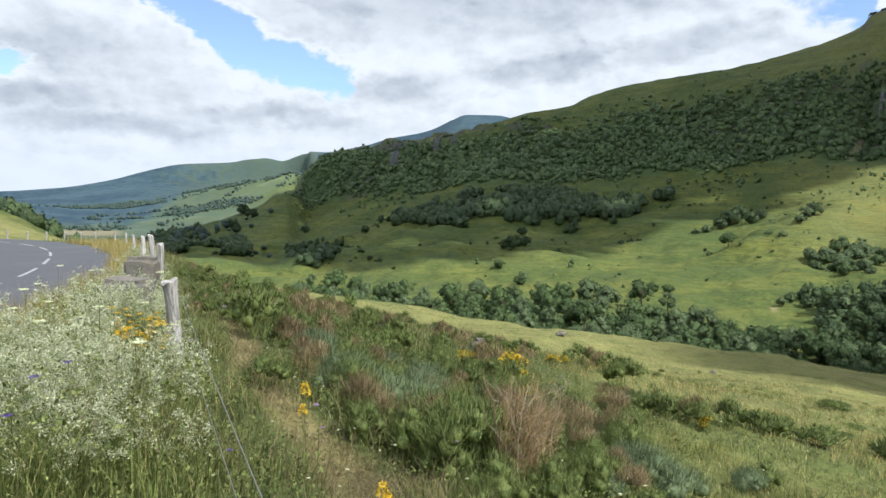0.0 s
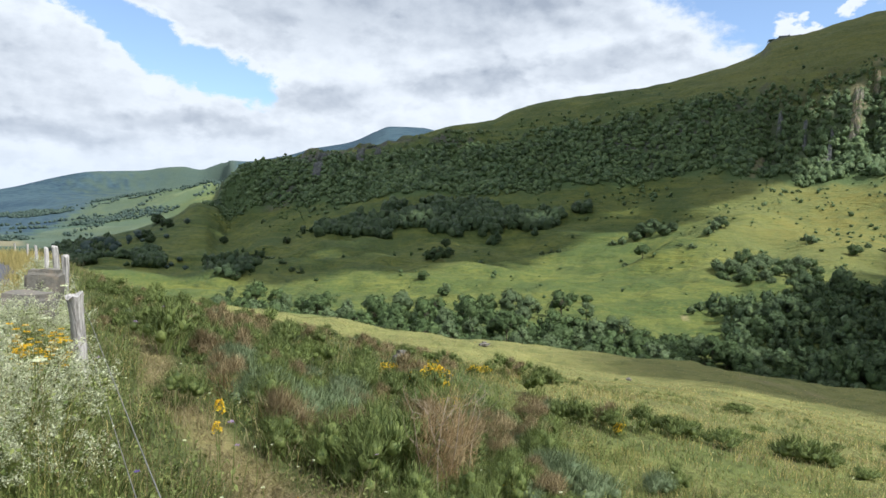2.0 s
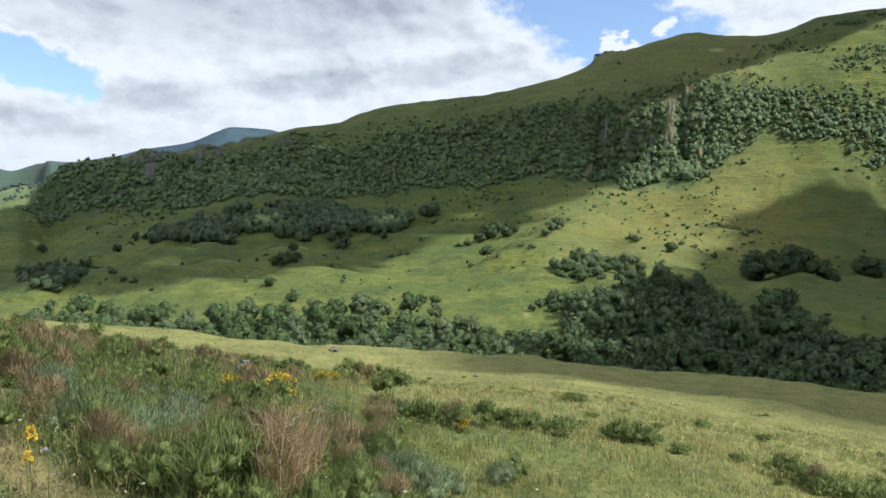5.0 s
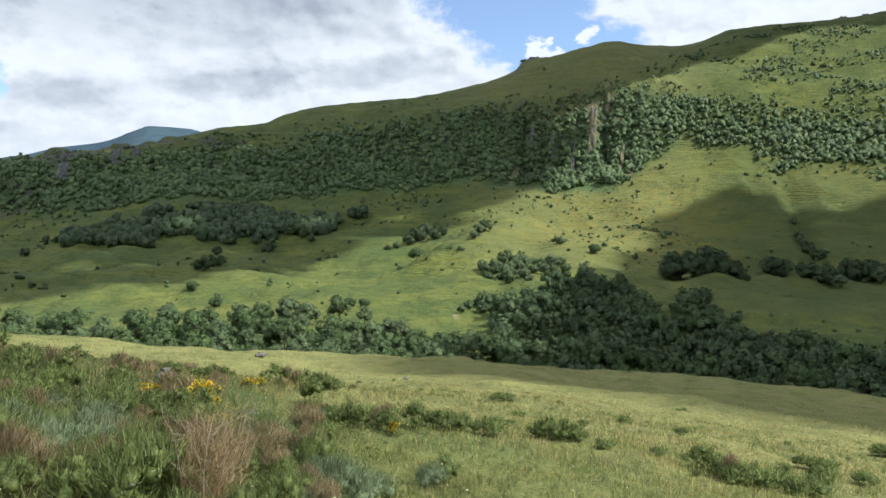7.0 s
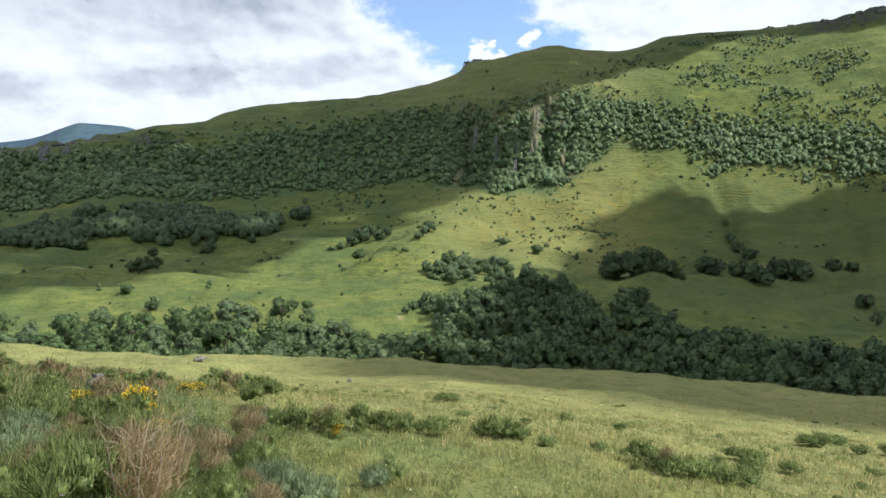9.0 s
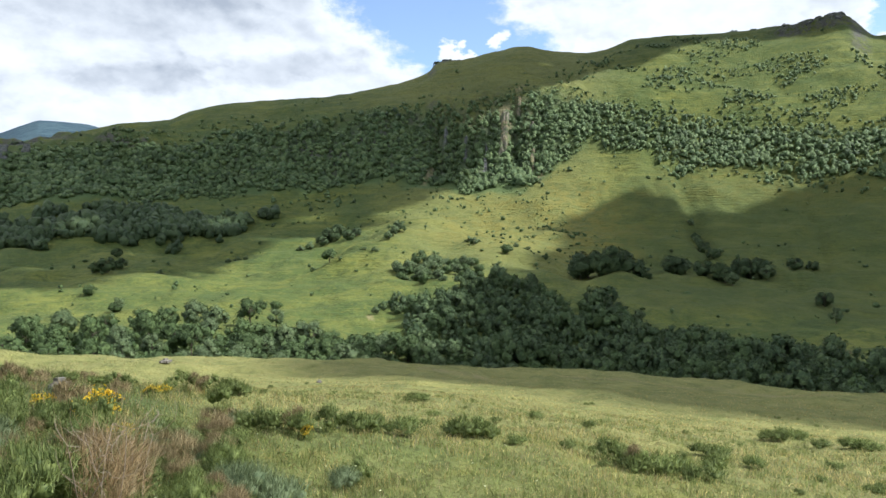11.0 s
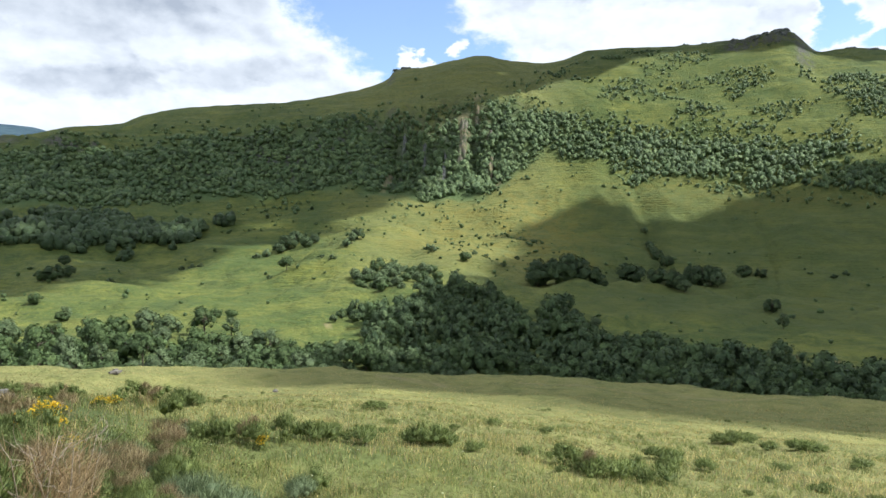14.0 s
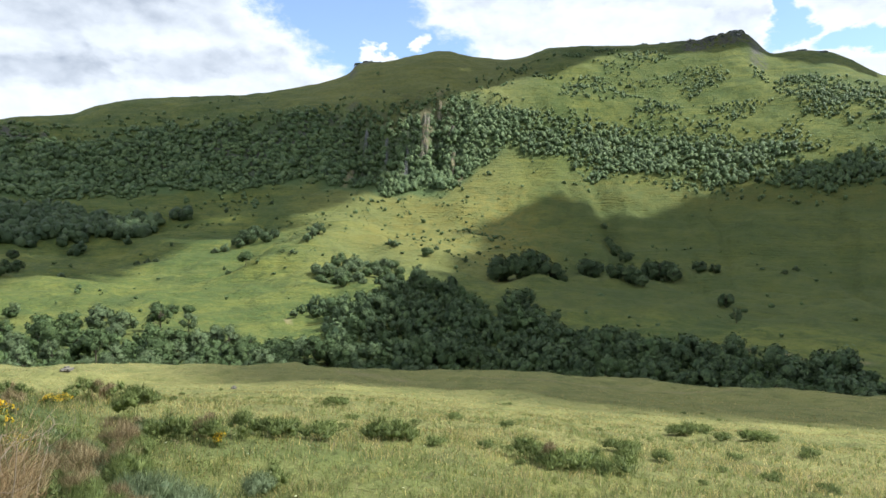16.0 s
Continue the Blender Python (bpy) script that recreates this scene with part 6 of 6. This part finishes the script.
def bedstraw():
    """Clouds of tiny white flowers on weak stems along the fence."""
    rng = np.random.default_rng(110)
    heads, greens = [], []
    n = 0
    while n < 760:
        a, r = rng.uniform(-42, -15), rng.uniform(1.7, 20) if rng.random() < 0.35 else rng.uniform(1.7, 8.5)
        if n > 470:
            a, r = rng.uniform(-28.5, -22.3), rng.uniform(6.2, 8.9) if n < 560 else rng.uniform(9.5, 26)
        p = bearing(a, r)
        side = float(fence_side(np.array([p.x]), np.array([p.y]))[0])
        gap = float(road_gap(np.array([p.x]), np.array([p.y]))[0])
        if gap < 2.55 or side > 0.35 or r < 3.7 or (r < 4.7 and rng.random() < 0.55) or rough(np.array([p.x]), np.array([p.y]), 0.7, 2, 111)[0] < -0.12:
            continue
        n += 1
        z = float(height(p.x, p.y)[0])
        tall = rng.uniform(0.5, 0.92) * (0.8 if r > 9 else 1)
        near = r < 9
        m = 8 if near else 6
        lean = rng.normal(size=2) * 0.14
        t = rng.uniform(0.58, 1.0, m)
        spread = 0.10 * (1.25 - t)
        c = np.column_stack([p.x + lean[0] * t + rng.normal(size=m) * spread, p.y + lean[1] * t + rng.normal(size=m) * spread, z + tall * t])
        k = 46 if near else 12
        q = np.repeat(c, k, 0) + rng.normal(size=(m * k, 3)) * np.array([0.02, 0.02, 0.022]) * np.repeat(rng.uniform(0.5, 1.3, m), k)[:, None]
        heads.append(tips(rng, q, 0.0042 if r < 5 else 0.0054 if near else 0.010))
        g = 22
        greens.append(blades(rng, p.x + rng.normal(size=g) * 0.08, p.y + rng.normal(size=g) * 0.08, tall * rng.uniform(0.5, 0.95, g), np.full(g, 0.006), 0.4))
        l = c[rng.integers(0, m, 40)] + rng.normal(size=(40, 3)) * 0.06 - np.array([0, 0, 0.10])
        greens.append(specks(rng, l, 0.013))
    ob = tagged(new("bedstraw"), "frothy masses of tiny white bedstraw flowers along the fence", "wildflowers", kind="stuff")
    for name, sets, mat, label in (("blossom", heads, PETAL_WHITE, "tiny creamy white flowers"), ("foliage", greens, BLADE, "thin green stems and leaves")):
        v, f, nn = pile(sets)
        me = raw_mesh(name, v, f, mat)
        soften(me, nn)
        part_of(name, me, ob, label)


bedstraw()


def small_flower(name, label, petal, tall, head, seed, flat=True, spike=False):
    rng = np.random.default_rng(seed)
    ob = tagged(new(name), label, "flower")
    v, f = [], []
    limb(v, f, (0, 0, -0.03), (rng.normal() * 0.03, rng.normal() * 0.03, tall), 0.004, 0.0025, 5, 0.01, rng)
    part_of("stem", mesh_of("stem", v, f, [BROOM], smooth=True), ob)
    n = 60 if not spike else 90
    if spike:
        t = rng.uniform(0, 1, n)
        w = rng.uniform(0, 2 * math.pi, n)
        p = np.column_stack([np.cos(w) * head * (1 - 0.6 * t), np.sin(w) * head * (1 - 0.6 * t), tall * (0.86 + 0.16 * t)])
    else:
        w, q = rng.uniform(0, 2 * math.pi, n), np.sqrt(rng.uniform(0, 1, n)) * head
        p = np.column_stack([np.cos(w) * q, np.sin(w) * q, tall + 0.006 - 6 * q * q * (0 if flat else 1) + rng.normal(size=n) * 0.003])
    hv, hf = leaf_quads(rng, p, np.tile([0, 0, 1.0], (n, 1)), 0.011 if spike else head * 0.24, 0.5)
    part_of("flower_head", raw_mesh("flower_head", hv, hf, petal), ob)
    leaf = mesh_of("leaf", [(0, 0, 0), (0.02, -0.012, 0.02), (0.045, 0, 0.028), (0.02, 0.012, 0.02)], [(0, 1, 2, 3)], [BLADE])
    for k in range(3 if tall > 0.45 else 0):
        part_of("leaf", leaf, ob).matrix_basis = pose(0, 0, tall * (0.2 + 0.2 * k), 0, -15, 137 * k) @ Matrix.Scale(1.6 - 0.3 * k, 4)
    return ob


def sow(make, spots, group):
    first = make()
    for k, (a, r, s) in enumerate(spots):
        p = ground_at(a, r)
        m = pose(p.x, p.y, p.z, 0, 0, 67 * k)
        ob = first if k == 0 else copy_thing(first, m)
        ob.matrix_basis = m
        ob.scale = (s, s, s)
        tagged(ob, group=group)


rng = np.random.default_rng(120)
YARROW = [(a, r, s) for a, r, s in zip(rng.uniform(-36, -22.5, 34), rng.uniform(4.6, 13, 34), rng.uniform(0.8, 1.15, 34)) if road_gap(np.array([r * math.sin(radians(a))]), np.array([r * math.cos(radians(a))]))[0] > 2.5]
sow(lambda: small_flower("yarrow", "white flat-topped yarrow flower on a tall stem", PETAL_WHITE, 0.78, 0.045, 121), YARROW, "yarrow flowers of the verge")
GOLD = [(rng.uniform(-26.5, -22.4), rng.uniform(5.7, 7.3), rng.uniform(0.8, 1.15)) for _ in range(95)]
sow(lambda: small_flower("golden_flower", "orange-yellow wildflower beside the fence post", PETAL_YELLOW, 0.68, 0.026, 122), GOLD, "golden flowers beside the post")
sow(lambda: small_flower("yellow_spike", "yellow flower spike standing in the grass", PETAL_YELLOW, 0.62, 0.045, 123, spike=True), [(-11.7, 5.0, 1), (-11.9, 4.8, .8), (-5.2, 3.3, .75), (-4.7, 3.35, .65), (-4.9, 3.2, .7)], "yellow flower spikes")
sow(lambda: small_flower("violet_flower", "violet blue wildflower on the verge", PETAL_VIOLET, 0.7, 0.028, 124), [(-31.5, 4.6, 1), (-29.3, 4.9, 1), (-33.2, 4.0, .9), (-17.8, 3.9, .6)], "violet flowers of the verge")
sow(lambda: small_flower("scabious", "pale lilac scabious flower in the grass", PETAL_PINK, 0.5, 0.022, 125, False), [(-20.6, 6.8, 1), (-10.8, 4.9, 1), (-10.3, 4.7, .8), (-18, 9.5, 1.2), (1.2, 5.0, .8), (0.8, 5.1, .8), (-16, 12, 1.2)], "lilac flowers in the grass")
DAISY = [(rng.uniform(-20, 45), rng.uniform(3.5, 11), rng.uniform(0.5, 0.9)) for _ in range(60)]
sow(lambda: small_flower("meadow_flower", "small white meadow flower", PETAL_WHITE, 0.4, 0.016, 126), DAISY, "small white meadow flowers")


# ---- fence ----
def weathered_wood():
    m, n, b = surface("weathered_wood", 0.9, 0.2)
    p = n.add("ShaderNodeTexCoord").outputs["Object"]
    q = n.add("ShaderNodeMapping", ins={"Vector": p, "Scale": (38, 38, 2.2)}).outputs[0]
    g, w = n.noise(q, 1.0, 6, 0.65), n.noise(p, 5.0, 4)
    c = n.mix(n.ramp(g, 0.3, 0.7), (0.17, 0.155, 0.145), (0.52, 0.49, 0.46))
    c = n.mix(n.ramp(w, 0.55, 0.75, 0, 0.5), c, (0.2, 0.17, 0.13))
    n.put(c, b.inputs["Base Color"])
    bump(n, b, g, 0.9, 0.012)
    return m


GREY_WOOD = weathered_wood()


def concrete_material():
    m, n, b = surface("old_stone", 0.95, 0.2)
    p = n.add("ShaderNodeTexCoord").outputs["Object"]
    g, w = n.noise(p, 30.0, 6, 0.7), n.noise(p, 4.0, 5, 0.65)
    c = n.mix(g, (0.085, 0.08, 0.072), (0.215, 0.2, 0.17))
    c = n.mix(n.ramp(w, 0.5, 0.65, 0, 0.6), c, (0.25, 0.2, 0.155))
    c = n.mix(n.ramp(n.noise(p, 9.0, 4, 0.6), 0.62, 0.7, 0, 0.8), c, (0.06, 0.055, 0.05))
    n.put(c, b.inputs["Base Color"])
    bump(n, b, n.math("ADD", g, w), 0.8, 0.02)
    return m


STONE = concrete_material()


def metal_material():
    m, n, b = surface("rusty_wire", 0.5, 0.5)
    b.inputs["Metallic"].default_value = 0.8
    p = n.add("ShaderNodeTexCoord").outputs["Object"]
    n.put(n.mix(n.noise(p, 25.0, 3), (0.22, 0.2, 0.18), (0.38, 0.37, 0.36)), b.inputs["Base Color"])
    return m


WIRE = metal_material()


def post_mesh(seed, tall, thick, bow=0.02):
    rng = np.random.default_rng(seed)
    sides, rows = 14, 26
    v, f = [], []
    crack = rng.uniform(0, 2 * math.pi, 4)
    for i in range(rows):
        t = i / (rows - 1)
        z = -0.4 + (tall + 0.4) * t
        cx, cy = bow * math.sin(3.1 * t + seed), 0.9 * bow * math.cos(4.3 * t + seed)
        swell = 1.0 + (0.35 + 30 * max(0, bow - 0.02)) * max(0, 0.5 - t) + 0.08 * math.sin(9 * t + seed) + (0.12 if t > 0.96 and bow > 0.02 else 0)
        for k in range(sides):
            w = 2 * math.pi * k / sides
            r = thick * swell * (1 + 0.1 * math.sin(3 * w + seed + t) + 0.06 * rng.normal() * 0.5)
            for c in crack:
                d = abs((w - c + math.pi) % (2 * math.pi) - math.pi)
                r -= thick * 0.22 * max(0, 1 - d / 0.35) * (0.4 + 0.6 * t)
            dz = 0.03 * math.cos(w - 1.0) * (i == rows - 1) + (0.012 * rng.normal() if i == rows - 1 else 0)
            v.append((cx + r * math.cos(w), cy + r * math.sin(w), z + dz))
    for i in range(rows - 1):
        for k in range(sides):
            k2 = (k + 1) % sides
            f.append((i * sides + k, i * sides + k2, (i + 1) * sides + k2, (i + 1) * sides + k))
    f.append(tuple((rows - 1) * sides + k for k in range(sides)))
    return mesh_of("post", v, f, [GREY_WOOD])


def fence():
    ob = tagged(new("fence"), "old pasture fence of weathered grey wooden posts and wire", "fence")
    # bearing, distance, height over ground, radius, lean about x and y
    rows = [(-21.55, 7.75, 1.0, 0.075, 2, -5.5), (-22.75, 14.6, 1.12, 0.062, 1, -1), (-23.25, 15.2, 1.25, 0.058, 0, -3), (-24.0, 20.5, 1.0, 0.05, 3, 14), (-24.6, 27.5, 0.8, 0.05, 0, 1), (-25.2, 35, 0.68, 0.05, 2, -3), (-25.9, 43, 0.62, 0.05, 0, 2), (20, 1.25, 0.85, 0.06, 0, 0)]
    tops = []
    for k, (a, r, h, w, lx, ly) in enumerate(rows):
        p = ground_at(a, r) if a < 0 else Vector((1.05, -1.6, float(height(1.05, -1.6)[0])))
        post = part_of("post", post_mesh(130 + k, h, w, 0.045 if k == 0 else 0.02), ob, "split weathered grey post")
        post.matrix_basis = pose(p.x, p.y, p.z, lx, ly, 40 * k)
        tops.append((p, h))
    chain = [tops[-1], tops[0], tops[1], tops[3], tops[4], tops[5], tops[6]]
    for level, sag in ((0.62, 0.03), (0.3, 0.05)):
        for (p, h), (q, g) in zip(chain[:-1], chain[1:]):
            a, b = Vector(p) + Vector((0.07, 0, h * level + 0.1)), Vector(q) + Vector((0.07, 0, g * level + 0.1))
            run = [a.lerp(b, k / 12) - Vector((0, 0, sag * 4 * (k / 12) * (1 - k / 12))) for k in range(13)]
            across = (b - a).cross(Vector((0, 0, 1))).normalized() * 0.0028
            over = Vector((0, 0, 0.0028))
            v = [c + across * math.cos(w) + over * math.sin(w) for c in run for w in (0, 1.257, 2.513, 3.77, 5.027)]
            f = [(5 * m + k, 5 * m + (k + 1) % 5, 5 * m + 5 + (k + 1) % 5, 5 * m + 5 + k) for m in range(12) for k in range(5)]
            part_of("wire", mesh_of("wire", v, f, [WIRE], smooth=True), ob, "slack grey fence wire")


fence()


def stone_block(a, r, size, turn, label, soft=0.09):
    """A rough-hewn block with worn edges."""
    bm = bmesh.new()
    bmesh.ops.create_cube(bm, size=1)
    bmesh.ops.bevel(bm, geom=bm.edges[:], offset=soft, segments=3, affect="EDGES")
    bmesh.ops.subdivide_edges(bm, edges=bm.edges[:], cuts=4, use_grid_fill=True)
    for v in bm.verts:
        n = noise.noise(v.co * 3.1 + Vector((a, r, 0))) * 0.05 + noise.noise(v.co * 9.0) * 0.018
        v.co += v.co.normalized() * n
        v.co = Vector((v.co.x * size[0], v.co.y * size[1], (v.co.z + 0.4) * size[2]))
    me = bpy.data.meshes.new("stone_block")
    bm.to_mesh(me)
    bm.free()
    me.materials.append(STONE)
    p = ground_at(a, r)
    ob = tagged(new("stone_block", me), label, "stone")
    ob.matrix_basis = pose(p.x, p.y, p.z, 0, 3, turn)
    return ob


stone_block(-25.3, 9.4, (0.62, 0.4, 0.92), 20, "squat weathered grey stone block standing beside the fence post")
stone_block(-24.2, 12.8, (0.5, 0.42, 1.0), 8, "weathered grey stone block standing among verge flowers")
stone_block(3.0, 15.4, (0.46, 0.3, 0.36), 40, "pale grey rock among the heath shrubs", 0.3)
stone_block(10.0, 99, (1.9, 1.3, 0.8), 30, "pale boulder lying on the meadow", 0.35)
stone_block(22, 62, (0.5, 0.4, 0.35), 10, "small pale stone lying on the meadow", 0.3)


def bend_posts():
    first = None
    for k, (a, r) in enumerate([(-27.2, 47), (-28.2, 48), (-29.3, 48.5), (-30.4, 49), (-31.6, 49.5), (-32.8, 50)]):
        p = ground_at(a, r)
        m = pose(p.x, p.y, p.z, 0, 3 * (k % 3 - 1), 30 * k)
        if first is None:
            first = tagged(new("marker_post", post_mesh(150, 0.7, 0.05)), "short grey wooden post beyond the road bend", "post", "posts round the road bend")
            first.matrix_basis = m
        else:
            copy_thing(first, m)


bend_posts()
